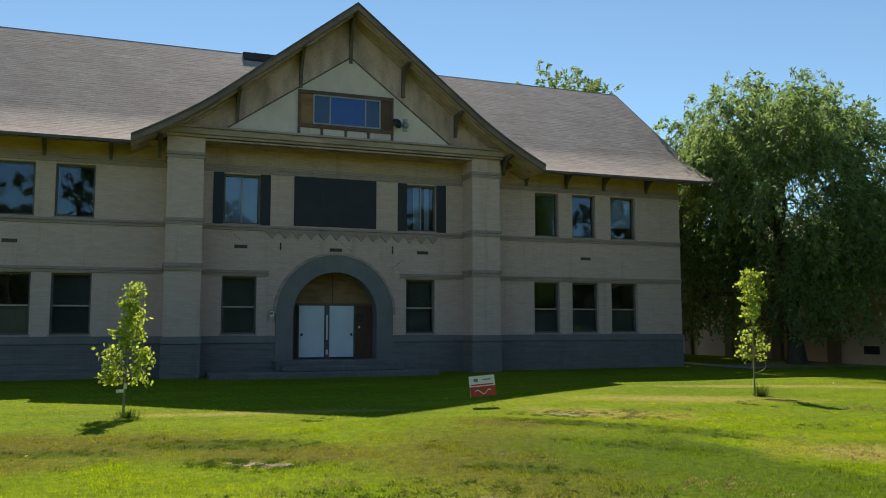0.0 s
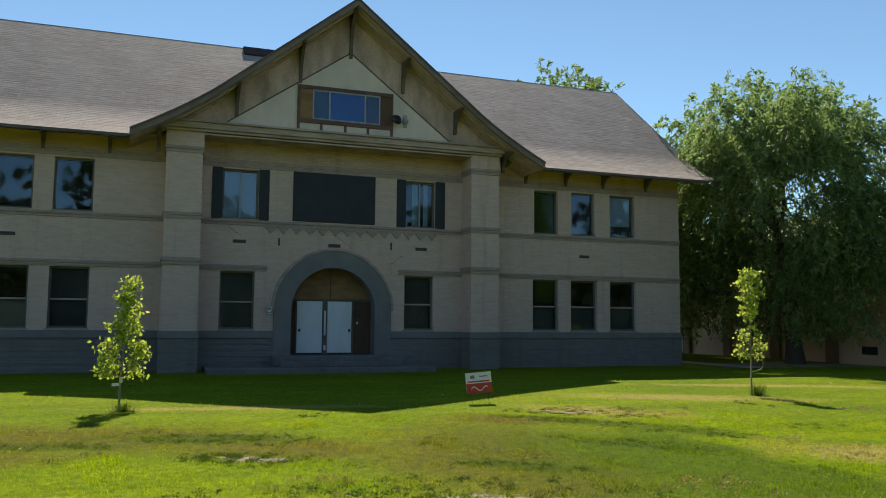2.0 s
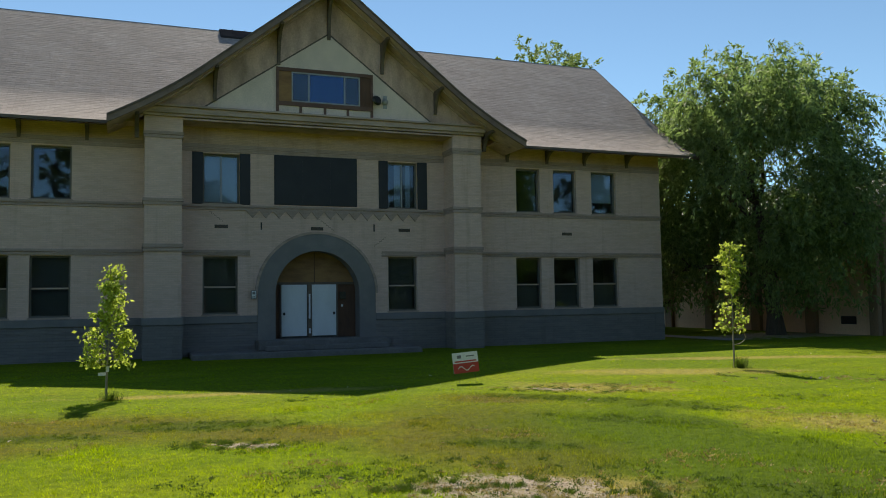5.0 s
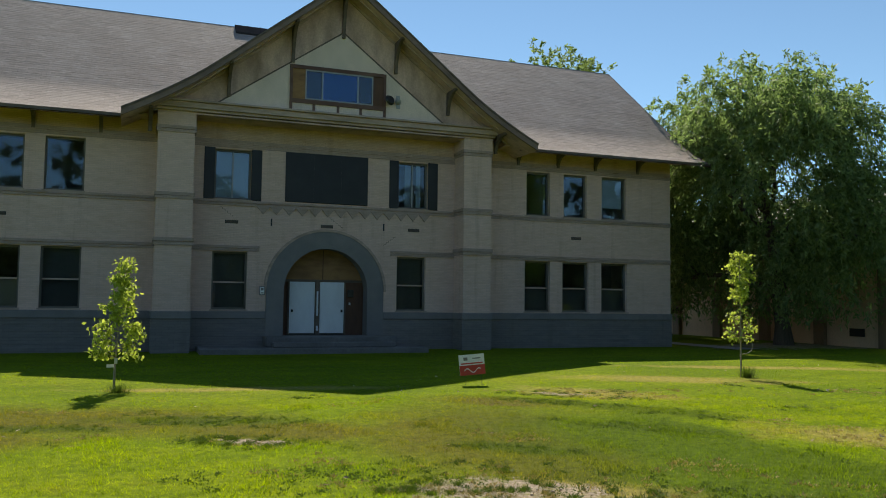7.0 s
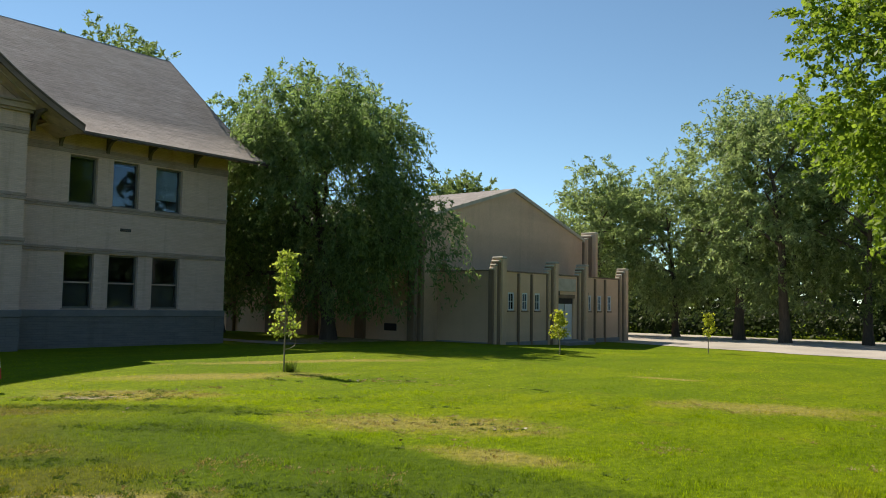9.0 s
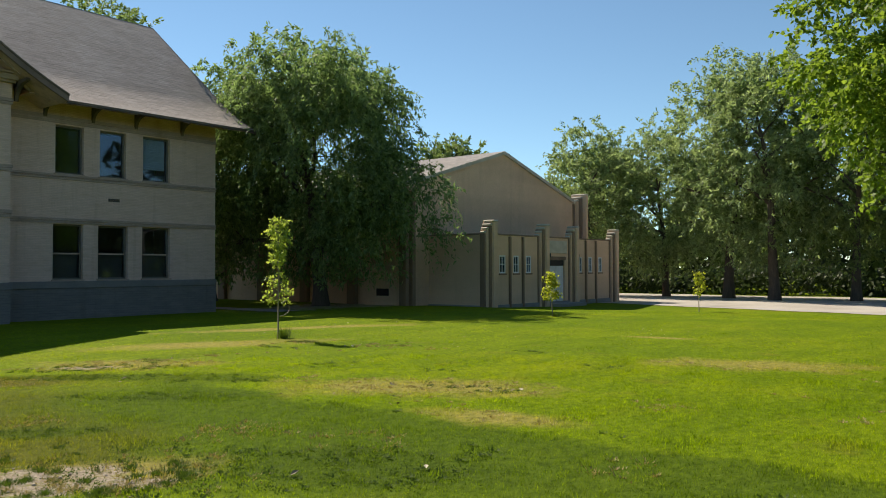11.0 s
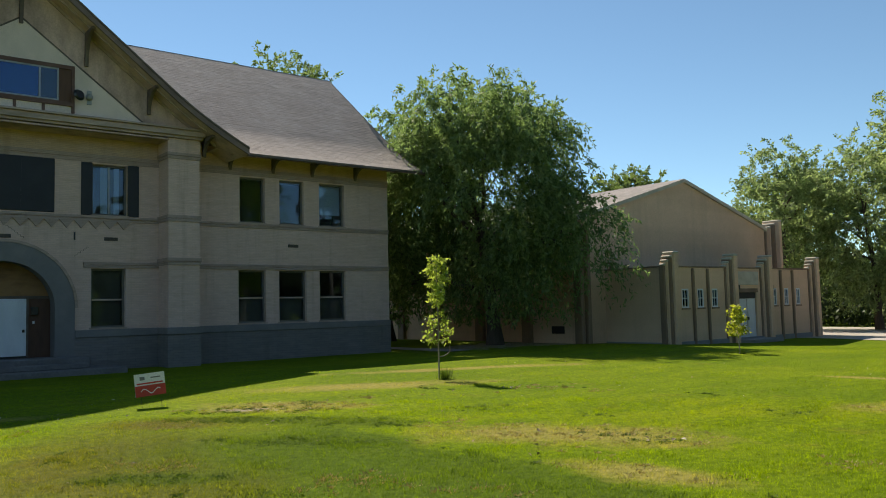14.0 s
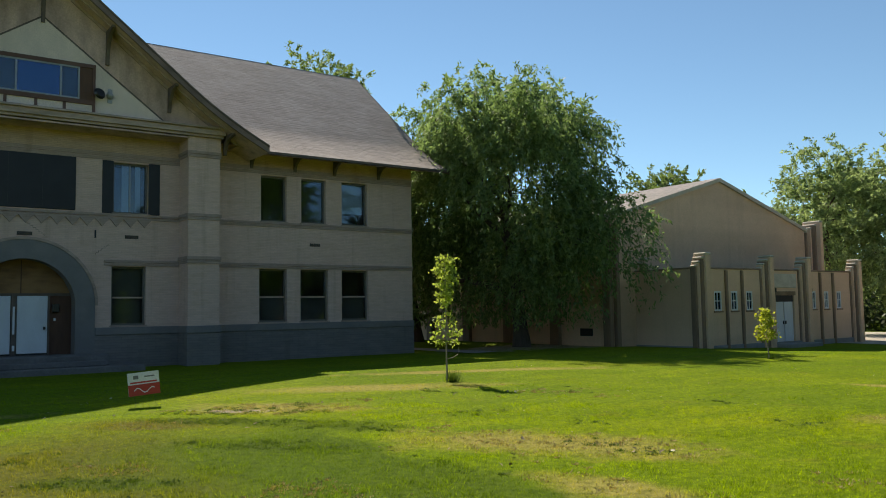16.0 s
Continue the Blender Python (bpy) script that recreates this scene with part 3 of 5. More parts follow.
sp("arch_moulding", bm, "wood_light")
# The base: courses with recessed joints, broken by the doorway.
for k in range(6):
    z0 = -0.5 if k == 0 else -0.08 + 0.233 * k - 0.233 + 0.004
    z1 = -0.08 + 0.233 * k - 0.004
    for a, b in ((XL - 0.03, ax - ro), (ax + ro, XR + 0.03)):
        sp("base_course", boxes((a, b, FY - 0.05, FY + 0.42, z0, z1)), "grey", "", 0.003)
for a, b in ((XL - 0.02, ax - ro), (ax + ro, XR + 0.02)):
    sp("base_backing", boxes((a, b, FY - 0.015, FY + 0.4, -0.4, 1.1)), "grey")
    sp("base_band", boxes((a, b, FY - 0.1, FY + 0.4, 1.09, 1.38)), "grey_paint", "", 0.02)


def band(x0, x1, z0, z1, mat="band", out=0.05, name="string_course"):
    mid = (z0 + z1) / 2
    bmb = boxes((x0, x1, FY - out, FY + 0.05, z0, mid - 0.015), (x0, x1, FY - out * 1.5, FY + 0.05, mid + 0.005, z1))
    return sp(name, bmb, mat)


for a, b in ((XL, 0.6), (13.98, XR), (1.88, 12.74)):
    band(a, b, 5.5, 5.7)
    band(a, b, 7.76, 8.06, "band", 0.03)
for a, b in ((XL, 0.6), (13.98, XR), (1.88, 4.5), (9.9, 12.74)):
    band(a, b, 3.72, 3.93)
# Saw-tooth corbel under the middle windows.
for i in range(14):
    x = 4.35 + i * 0.52
    bm = bmesh.new()
    prism(bm, [(x, 5.5), (x + 0.52, 5.5), (x + 0.39, 5.36), (x + 0.26, 5.2), (x + 0.13, 5.36)], FY - 0.06, FY + 0.02)
    sp("corbel_tooth", bm, "band")
for x, z in ((3.16, 4.9), (6.93, 4.87), (10.65, 4.87), (18.48, 4.83), (-4.9, 4.85)):
    v = sp("wall_vent", boxes((x, x + 0.5, FY - 0.02, FY + 0.1, z - 0.11, z + 0.02)), "metal", "dark metal wall vent")
    for j in range(3):
        s = part("louvre", boxes((x + 0.02, x + 0.48, FY - 0.035, FY - 0.02, z - 0.1 + 0.04 * j, z - 0.08 + 0.04 * j)), "wood", v)
for x0, z0, n, way in ((2.95, 5.42, 5, 1), (7.25, 5.2, 6, 1), (10.0, 4.5, 5, -1)):
    bm = bmesh.new()
    for k in range(n):
        box(bm, x0 + way * 0.1 * k, x0 + way * 0.1 * k + 0.1, FY - 0.004, FY + 0.02, z0 - 0.075 * k - 0.012, z0 - 0.075 * k)
        box(bm, x0 + way * 0.1 * (k + (way > 0)) - 0.006, x0 + way * 0.1 * (k + (way > 0)) + 0.006, FY - 0.004, FY + 0.02, z0 - 0.075 * (k + 1), z0 - 0.075 * k - 0.0121)
    sp("crack", bm, "wood", "stair-stepped crack in the mortar joints")
for x in (4.92, 9.55):
    sp("wall_slot", boxes((x, x + 0.06, FY - 0.012, FY + 0.1, 4.75, 5.05)), "black")

# Piers.
for x0, x1 in ((0.58, 1.88), (12.74, 13.99)):
    pier = sp("pier", boxes((x0, x1, PY, FY + 0.3, 1.38, 8.82)), "brick", "square tan brick pier with banded courses")
    part("pier_base", boxes((x0 - 0.03, x1 + 0.03, PY - 0.04, FY, -0.5, 1.1)), "grey", pier, "", 0.015)
    for k in range(4):
        part("base_joint", boxes((x0 - 0.04, x1 + 0.04, PY - 0.052, FY, 0.02 + 0.27 * k, 0.22 + 0.27 * k)), "grey", pier)
    part("pier_base_band", boxes((x0 - 0.07, x1 + 0.07, PY - 0.09, FY, 1.1, 1.38)), "grey_paint", pier, "", 0.02)
    for z0, z1 in ((3.8, 4.08), (5.52, 5.76), (8.0, 8.24)):
        part("pier_band", boxes((x0 - 0.04, x1 + 0.04, PY - 0.045, FY, z0, (z0 + z1) / 2 - 0.01), (x0 - 0.06, x1 + 0.06, PY - 0.065, FY, (z0 + z1) / 2 + 0.005, z1)), "band", pier)
    part("pier_cap", boxes((x0 - 0.03, x1 + 0.03, PY - 0.03, FY, 8.24, 8.82)), "brick", pier)

# Entrance: doors, boarded fanlight, stoop.
sp("fanlight_board", boxes((ax - ri - 0.1, ax + ri + 0.1, FY + 0.62, FY + 0.66, 2.62, az + ri + 0.1)), "ply", "weathered plywood boarding the fanlight")
sp("side_board", boxes((8.1, ax + ri + 0.1, FY + 0.6, FY + 0.66, 0.4, 2.62)), "ply_dark", "dark plywood side panel")
sp("side_board", boxes((ax - ri - 0.1, 5.8, FY + 0.6, FY + 0.66, 0.4, 2.62)), "ply_dark")
sp("transom", boxes((ax - ri, ax + ri, FY + 0.55, FY + 0.62, 2.58, 2.68)), "wood")
sp("board_joint", boxes((7.18, 7.21, FY + 0.61, FY + 0.625, 2.68, 3.9)), "ply_dark")
for x0, x1, hx in ((5.83, 6.86, 5.93), (7.07, 8.08, 7.98)):
    d = sp("entrance_door", boxes((x0, x1, FY + 0.52, FY + 0.58, 0.46, 2.58)), "door", "flush white painted steel door", 0.006)
    part("door_knob", boxes((hx - 0.04, hx + 0.04, FY + 0.46, FY + 0.52, 1.35, 1.46)), "metal", d, "dark door knob", 0.015)
    part("kick_strip", boxes((x0, x1, FY + 0.515, FY + 0.525, 0.44, 0.5)), "metal", d)
sp("door_post", boxes((6.88, 7.05, FY + 0.5, FY + 0.6, 0.44, 2.6)), "wood", "dark centre post with peeling paint")
sp("post_patch", boxes((6.93, 7.0, FY + 0.49, FY + 0.505, 1.2, 2.2), (6.93, 7.01, FY + 0.49, FY + 0.505, 0.6, 0.8)), "door")
for x in (5.76, 8.09):
    sp("door_jamb", boxes((x, x + 0.06, FY + 0.5, FY + 0.62, 0.42, 2.62)), "wood")
sp("meter_box", boxes((8.24, 8.48, FY + 0.5, FY + 0.6, 1.98, 2.28)), "metal", "small dark box beside the door", 0.01)
sp("door_bell", boxes((8.3, 8.37, FY + 0.57, FY + 0.6, 1.66, 1.76)), "sign_white")
notice = sp("notice_plate", boxes((4.53, 4.74, FY - 0.13, FY - 0.1, 2.02, 2.36)), "sign_ink", "small framed notice beside the arch")
part("notice_face", boxes((4.56, 4.71, FY - 0.135, FY - 0.129, 2.05, 2.33)), "sign_white", notice)
for z0, z1 in ((2.2, 2.3), (2.08, 2.12)):
    part("notice_bar", boxes((4.58, 4.69, FY - 0.139, FY - 0.134, z0, z1)), "sign_ink", notice)
stoop = sp("stoop", boxes((2.2, 10.9, 31.9, FY + 0.6, -0.5, 0.04)), "stoop", "worn grey concrete stoop", 0.03)
part("landing", boxes((4.7, 9.9, 32.9, FY + 0.62, 0.04, 0.42)), "stoop", stoop, "", 0.03)
part("step", boxes((4.9, 9.7, 32.5, 32.9, 0.04, 0.23)), "stoop", stoop, "", 0.025)


# Windows: frame, sashes, panes, sill.
def window(x0, x1, z0, z1, kind, label):
    w, h = x1 - x0, z1 - z0
    bm = bmesh.new()
    f = 0.07
    for b in ((0, f, 0.16, 0.3, 0, h), (w - f, w, 0.16, 0.3, 0, h), (f, w - f, 0.16, 0.3, h - f, h), (f, w - f, 0.16, 0.3, 0, f)):
        box(bm, *b)
    win = new("window", mesh_of("window", bm, "frame"))
    win.parent = school
    win.matrix_parent_inverse = ROOT_INV
    win.location = (x0, FY, z0)
    win["label"] = label
    if kind == "hung":
        mid = h * 0.47
        part("meeting_rail", boxes((f, w - f, 0.17, 0.26, mid - 0.03, mid + 0.03)), "wood_light", win)
        panes = [(f, w - f, f, mid - 0.03, 0.19), (f, w - f, mid + 0.03, h - f, 0.24)]
    elif kind == "slider":
        part("mullion", boxes((w / 2 - 0.03, w / 2 + 0.03, 0.17, 0.27, f, h - f)), "alu", win)
        panes = [(f, w / 2 - 0.03, f, h - f, 0.2), (w / 2 + 0.03, w - f, f, h - f, 0.24)]
    else:
        panes = [(f, w - f, f, h - f, 0.22)]
    for a, b, c, d, y in panes:
        g = part("pane", boxes((a, b, y, y + 0.008, c, d)), "glass", win)
        g.visible_shadow = False
    part("sill", boxes((-0.05, w + 0.05, -0.06, 0.3, -0.06, 0)), "wood_light", win)
    return win


for a, b in RW_U + LW:
    window(a, b, *UP, "fixed", "tall fixed window in a dark frame")
for a, b in RW_L + LW:
    window(a, b, *LO, "hung", "double-hung sash window with a pale meeting rail")
for a, b in C_LO:
    window(a, b, *LO, "hung", "double-hung sash window with a pale meeting rail")
for a, b in C_UP:
    window(a, b, *UP, "slider", "aluminium sliding window between black panels")
for a, b in ((2.32, 2.72), (4.12, 4.52), (9.8, 10.2), (11.52, 11.95)):
    sp("window_panel", boxes((a, b, FY - 0.04, FY + 0.02, UP[0] - 0.02, UP[1] + 0.04)), "black", "black infill panel beside a window", 0.01)
sp("boarded_window", boxes((*BOARD, FY - 0.05, FY + 0.02, UP[0] + 0.02, UP[1] + 0.06)), "black", "large window boarded with black panels", 0.012)
for x in (6.6, 7.73):
    sp("board_seam", boxes((x, x + 0.012, FY - 0.056, FY - 0.04, UP[0] + 0.05, UP[1])), "metal")
# Blinds and boards seen behind the glass.
sp("blind", boxes((2.8, 3.4, FY + 0.36, FY + 0.38, 5.75, 7.7), (3.42, 4.05, FY + 0.36, FY + 0.38, 5.75, 7.7)), "blind", "pale closed blind")
sp("blind", boxes((20.15, 21.35, FY + 0.36, FY + 0.38, 6.3, 7.7)), "blind", "pale half-drawn blind")
sp("blind", boxes((10.6, 10.9, FY + 0.38, FY + 0.4, 5.75, 7.7), (11.1, 11.3, FY + 0.38, FY + 0.4, 5.75, 7.7)), "blind", "pale curtains")
for a, b in RW_L:
    sp("blind", boxes((a + 0.06, b - 0.06, FY + 0.36, FY + 0.38, 1.5, 2.46)), "dark_blind", "dull brown roller blind in the lower sash")
for a, b in C_LO + LW[:1]:
    sp("blind", boxes((a + 0.06, b - 0.06, FY + 0.46, FY + 0.48, 1.5, 3.65)), "dark_blind", "dull brown roller blind drawn down")
sp("window_board", boxes((-5.2, -3.95, FY + 0.3, FY + 0.33, 1.5, 2.5)), "tan_board", "tan board behind the lower sash")


# Roofs: shingle courses as real steps.
def profile(eave_y, eave_z, ridge, kick, s0, s1):
    """Points up a slope with a flatter kick at the eave: distance in, height."""
    n = max(8, int(ridge / 0.155))
    out = []
    for i in range(n + 1):
        d = ridge * i / n
        t = min(d / kick, 1.0)
        z = eave_z + s0 * d + (s1 - s0) * (d - kick * (1 - (1 - t) ** 1.6) / 1.6 if d < kick else d - kick / 1.6)
        out.append((d, z))
    return out


def course_strip(points, step=0.003):
    """Steps each course up a little over the one below it."""
    line = []
    for i, ((d0, z0), (d1, z1)) in enumerate(zip(points, points[1:])):
        line += [(d0, z0 + step * (0.7 + 0.6 * (i * 37 % 11) / 10)), (d1, z1)]
    return line


EZ, EY, EX = 8.46, 32.65, 25.2
RUN = 8.85
main = profile(0, EZ, RUN, 2.6, 0.5, 0.803)
RIDGE_Z = main[-1][1]
RIDGE_Y = EY + RUN


def main_z(d):
    for (a, za), (b, zb) in zip(main, main[1:]):
        if a <= d <= b:
            return za + (zb - za) * (d - a) / (b - a)
    return RIDGE_Z


X0R, X1R = 2 * XC - EX - 1.6, EX
GZ, HALF = 8.47, 8.15
XG = 7.45
gab = profile(0, GZ, HALF, 3.0, 0.5, 0.79)
APEX = gab[-1][1]


def gab_z(d):
    d = min(max(d, 0), HALF)
    for (a, za), (b, zb) in zip(gab, gab[1:]):
        if a <= d <= b:
            return za + (zb - za) * (d - a) / (b - a)
    return APEX


CUT_L, CUT_R = XG - HALF + 0.02, XG + HALF - 0.02
slices = [(X0R, CUT_L, EZ), (CUT_R, X1R, EZ)]
cuts = np.linspace(CUT_L, CUT_R, 49)
for a, b in zip(cuts, cuts[1:]):
    slices.append((a, b, gab_z(HALF - max(abs(a - XG), abs(b - XG))) - 0.12))


def roof_sheet(points, drop, front_cut):
    """Both slopes of the main roof; the front one starts behind the gable where that stands before it."""
    bmr = bmesh.new()
    for side in (1, -1):
        for a, b, low in slices if side == 1 else [(X0R, X1R, EZ)]:
            top = [(RIDGE_Y - side * (RUN - d), z - drop) for d, z in points if z >= low + (front_cut if low > EZ else 0)]
            va = [bmr.verts.new((a, y, z)) for y, z in top]
            vb = [bmr.verts.new((b, y, z)) for y, z in top]
            for i in range(len(top) - 1):
                bmr.faces.new((va[i], vb[i], vb[i + 1], va[i + 1]))
    bmesh.ops.remove_doubles(bmr, verts=bmr.verts, dist=1e-4)
    return bmr


sp("roof", roof_sheet(course_strip(main), 0.0, 0.0), "shingle", "weathered brown asphalt shingle roof")
sp("roof_deck", roof_sheet(main, 0.14, 0.1), "soffit")
for a, b in ((X0R, CUT_L), (CUT_R, X1R)):
    sp("fascia", boxes((a, b, EY - 0.03, EY, EZ - 0.1, EZ + 0.01)), "wood", "thin dark brown fascia board")
sp("fascia", boxes((X0R, X1R, 2 * RIDGE_Y - EY, 2 * RIDGE_Y - EY + 0.03, EZ - 0.2, EZ + 0.01)), "wood")
for a, b in ((XL - 1, CUT_L + 0.9), (CUT_R - 0.9, XR + 0.9)):
    sp("soffit", boxes((a, b, EY + 0.35, FY + 0.1, EZ + 0.12, EZ + 0.16)), "soffit", "stained boarded eave soffit")
for x in (X0R, X1R - 0.05):
    bm = bmesh.new()
    pts = main[::3] + [main[-1]]
    ys = [(EY + d, z) for d, z in pts] + [(2 * RIDGE_Y - EY - d, z) for d, z in pts[::-1]][1:]
    prism_x(bm, [(y, z + 0.012) for y, z in ys] + [(y, z - 0.2) for y, z in ys[::-1]], x, x + 0.05)
    sp("barge_board", bm, "wood")
for x in (XL, XR - 0.42):
    bm = bmesh.new()
    pts = [(EY + d, z - 0.15) for d, z in main if d > 1.4][::3]
    pts.append((RIDGE_Y, RIDGE_Z - 0.15))
    prism_x(bm, [(FY, 8.7)] + pts + [(2 * RIDGE_Y - y, z) for y, z in pts[-2::-1]] + [(2 * RIDGE_Y - FY, 8.7)], x, x + 0.42)
    sp("gable_wall", bm, "stucco")
sp("ridge_cap", boxes((X0R, X1R, RIDGE_Y - 0.02, RIDGE_Y + 0.02, RIDGE_Z - 0.12, RIDGE_Z + 0.002)), "shingle")
bm = bmesh.new()
prism_x(bm, [(RIDGE_Y - 0.7, RIDGE_Z - 0.55), (RIDGE_Y - 0.02, RIDGE_Z - 0.0), (RIDGE_Y - 0.02, RIDGE_Z + 0.1), (RIDGE_Y - 0.7, RIDGE_Z - 0.45)], 4.1, 6.6)
sp("roof_vent", bm, "tar", "low dark metal panel lying along the ridge", 0.02)
for x in (4.7, 5.3, 5.9):
    bm = bmesh.new()
    prism_x(bm, [(RIDGE_Y - 0.71, RIDGE_Z - 0.46), (RIDGE_Y - 0.02, RIDGE_Z + 0.1), (RIDGE_Y - 0.02, RIDGE_Z + 0.12), (RIDGE_Y - 0.71, RIDGE_Z - 0.44)], x, x + 0.04)
    sp("vent_seam", bm, "tar")


def bracket(x, y_wall, reach, drop, z, w=0.12, name="eave_bracket"):
    """A curved knee bracket: upright at the wall, arm under the eave, and a sweep between them."""
    pts = [(y_wall, z), (y_wall - reach, z), (y_wall - reach, z - 0.09)]
    for i in range(7):
        a = i / 6 * math.pi / 2
        pts.append((y_wall - 0.09 - (reach - 0.12) * (1 - math.sin(a)), z - 0.1 - (drop - 0.14) * (1 - math.cos(a))))
    pts += [(y_wall - 0.09, z - drop), (y_wall, z - drop)]
    bmb = bmesh.new()
    prism_x(bmb, pts, x - w / 2, x + w / 2)
    return bmb


for x in (15.75, 17.75, 19.7, 22.0, -1.4, -3.65, -5.6, -7.6):
    sp("eave_bracket", bracket(x, FY - 0.02, 0.85, 0.62, EZ + 0.11), "wood", "curved dark wooden eave bracket")

# Entrance gable.
def meets_main(z):
    """How far back the main roof reaches a height."""
    for d, mz in main:
        if mz >= z:
            return EY + d
    return RIDGE_Y


for side, mat in ((-1, "shingle_y"), (1, "shingle_y")):
    bm = bmesh.new()
    line = [(XG + side * (HALF - d), z) for d, z in course_strip(gab)]
    va = [bm.verts.new((x, GY, z)) for x, z in line]
    vb = [bm.verts.new((x, meets_main(z) + 0.25, z)) for x, z in line]
    for i in range(len(line) - 1):
        bm.faces.new((va[i], vb[i], vb[i + 1], va[i + 1]))
    sp("gable_roof", bm, mat, "flared shingle slope of the entrance gable")
    bm = bmesh.new()
    under = [(XG + side * (HALF - d), z - 0.24) for d, z in gab[::3] + [gab[-1]]]
    va = [bm.verts.new((x, GY + 0.04, z)) for x, z in under]
    vb = [bm.verts.new((x, max(meets_main(z), FY), z)) for x, z in under]
    for i in range(len(under) - 1):
        bm.faces.new((va[i], vb[i], vb[i + 1], va[i + 1]))
    sp("gable_soffit", bm, "soffit", "stained yellowish gable soffit")
    bm = bmesh.new()
    rake = [(XG + side * (HALF - d), z) for d, z in gab[::3] + [gab[-1]]]
    prism(bm, [(x, z + 0.02) for x, z in rake] + [(x, z - 0.25) for x, z in rake[::-1]], GY - 0.06, GY + 0.045)
    sp("rake_board", bm, "rake", "dark weathered rake board")
    bm = bmesh.new()
    prism(bm, [(x, z + 0.05) for x, z in rake] + [(x, z - 0.03) for x, z in rake[::-1]], GY - 0.1, GY - 0.062)
    sp("rake_trim", bm, "wood")
    bm = bmesh.new()
    prism(bm, [(x, z - 0.24) for x, z in rake[2:]] + [(x, z - 0.36) for x, z in rake[:1:-1]], PY - 0.06, PY + 0.02)
    sp("rake_moulding", bm, "wood_light")
    bm = bmesh.new()
    line = [(XG + side * (HALF - d), gab_z(d) - 0.25) for d in np.arange(1.6, HALF + 0.01, (HALF - 1.6) / 16)]
    prism(bm, [(x, z) for x, z in line] + [(x, z - 0.07) for x, z in line[::-1]], PY - 0.72, PY - 0.65)
    sp("soffit_batten", bm, "wood_light", "pale batten along the gable soffit")
    bm = bmesh.new()
    foot, top = (2.5, 9.1) if side < 0 else (11.9, 9.1), (XG, 12.5)
    prism(bm, [foot, top, (top[0], top[1] + 0.07), (foot[0] + side * 0.09, foot[1])], PY - 0.05, PY)
    sp("panel_edge", bm, "wood", "dark edge strip of the stucco panel")
# Tympanum: stained wall under the soffit with a pale stucco triangle proud of it.
bm = bmesh.new()
under = [(XG - HALF + d, gab_z(d) - 0.25) for d in np.arange(0.9, HALF, 0.6)] + [(XG, APEX - 0.25)]
under += [(2 * XG - x, z) for x, z in under[-2::-1]]
gw = (5.4, 9.2, 9.2, 10.98)
prism(bm, [(under[0][0], 8.85)] + under + [(under[-1][0], 8.85)], PY, PY + 0.25)
sp("tympanum", bm, "soffit", "stained yellowish gable wall")
bm = bmesh.new()
prism(bm, [(2.5, 9.1), (XG, 12.5), (11.9, 9.1)], PY - 0.035, PY)
sp("stucco_panel", bm, "stucco", "pale triangular stucco panel in the gable")
beam = boxes((0.45, 14.15, PY - 0.26, PY + 0.3, 8.9, 9.12), (0.35, 14.25, PY - 0.36, PY + 0.3, 9.12, 9.2), (0.5, 14.1, PY - 0.16, PY + 0.3, 8.8, 8.9))
sp("entablature", beam, "wood_light", "weathered pale beam across the gable, paint peeling", 0.01)
sp("porch_soffit", boxes((1.885, 12.735, PY - 0.1, FY + 0.001, 8.7, 8.76)), "soffit", "stained boarded porch ceiling")
for x, foot in ((XG, 12.3), (XG - 2.0, 11.1), (XG + 2.2, 11.1), (XG - 4.4, 9.5), (XG + 4.5, 9.6)):
    top = gab_z(HALF - abs(x - XG)) - 0.26
    sp("gable_bracket", bracket(x, PY - 0.03, 0.95, top - foot, top, 0.12), "wood", "curved dark gable bracket")
for x in (0.3, 14.25):
    sp("gable_bracket", bracket(x, PY + 0.2, 1.0, 0.75, gab_z(HALF - abs(x - XG)) - 0.26, 0.14), "wood", "curved dark gable bracket")
# Gable window: boarded sides, three panes, panelled apron.
gwin = sp("window", boxes((5.35, 9.24, PY - 0.12, PY - 0.02, 10.88, 11.02), (5.35, 9.24, PY - 0.12, PY - 0.02, 9.52, 9.68), (5.35, 5.45, PY - 0.11, PY - 0.02, 9.18, 10.88), (9.14, 9.24, PY - 0.11, PY - 0.02, 9.18, 10.88), (5.35, 9.24, PY - 0.11, PY - 0.02, 9.18, 9.26)), "red_wood", "wide gable window with plywood side boards")
part("side_board", boxes((5.45, 5.95, PY - 0.07, PY - 0.03, 9.68, 10.88)), "ply", gwin, "orange plywood board")
part("side_board", boxes((8.7, 9.14, PY - 0.07, PY - 0.03, 9.68, 10.88)), "ply_dark", gwin, "dark reddish plywood board")
part("frame", boxes((5.95, 8.7, PY - 0.09, PY - 0.03, 10.82, 10.88), (5.95, 8.7, PY - 0.09, PY - 0.03, 9.68, 9.74), (5.95, 6.0, PY - 0.09, PY - 0.03, 9.74, 10.82), (8.65, 8.7, PY - 0.09, PY - 0.03, 9.74, 10.82), (6.6, 6.66, PY - 0.09, PY - 0.03, 9.74, 10.82), (8.04, 8.1, PY - 0.09, PY - 0.03, 9.74, 10.82)), "alu", gwin, "white aluminium frame")
for a, b, mat in ((6.0, 6.6, "glass"), (6.66, 8.04, "glass_blue"), (8.1, 8.65, "glass")):
    part("pane", boxes((a, b, PY - 0.06, PY - 0.052, 9.74, 10.82)), mat, gwin)
part("dark_backing", boxes((5.96, 8.69, PY - 0.045, PY - 0.036, 9.7, 10.86)), "black", gwin)
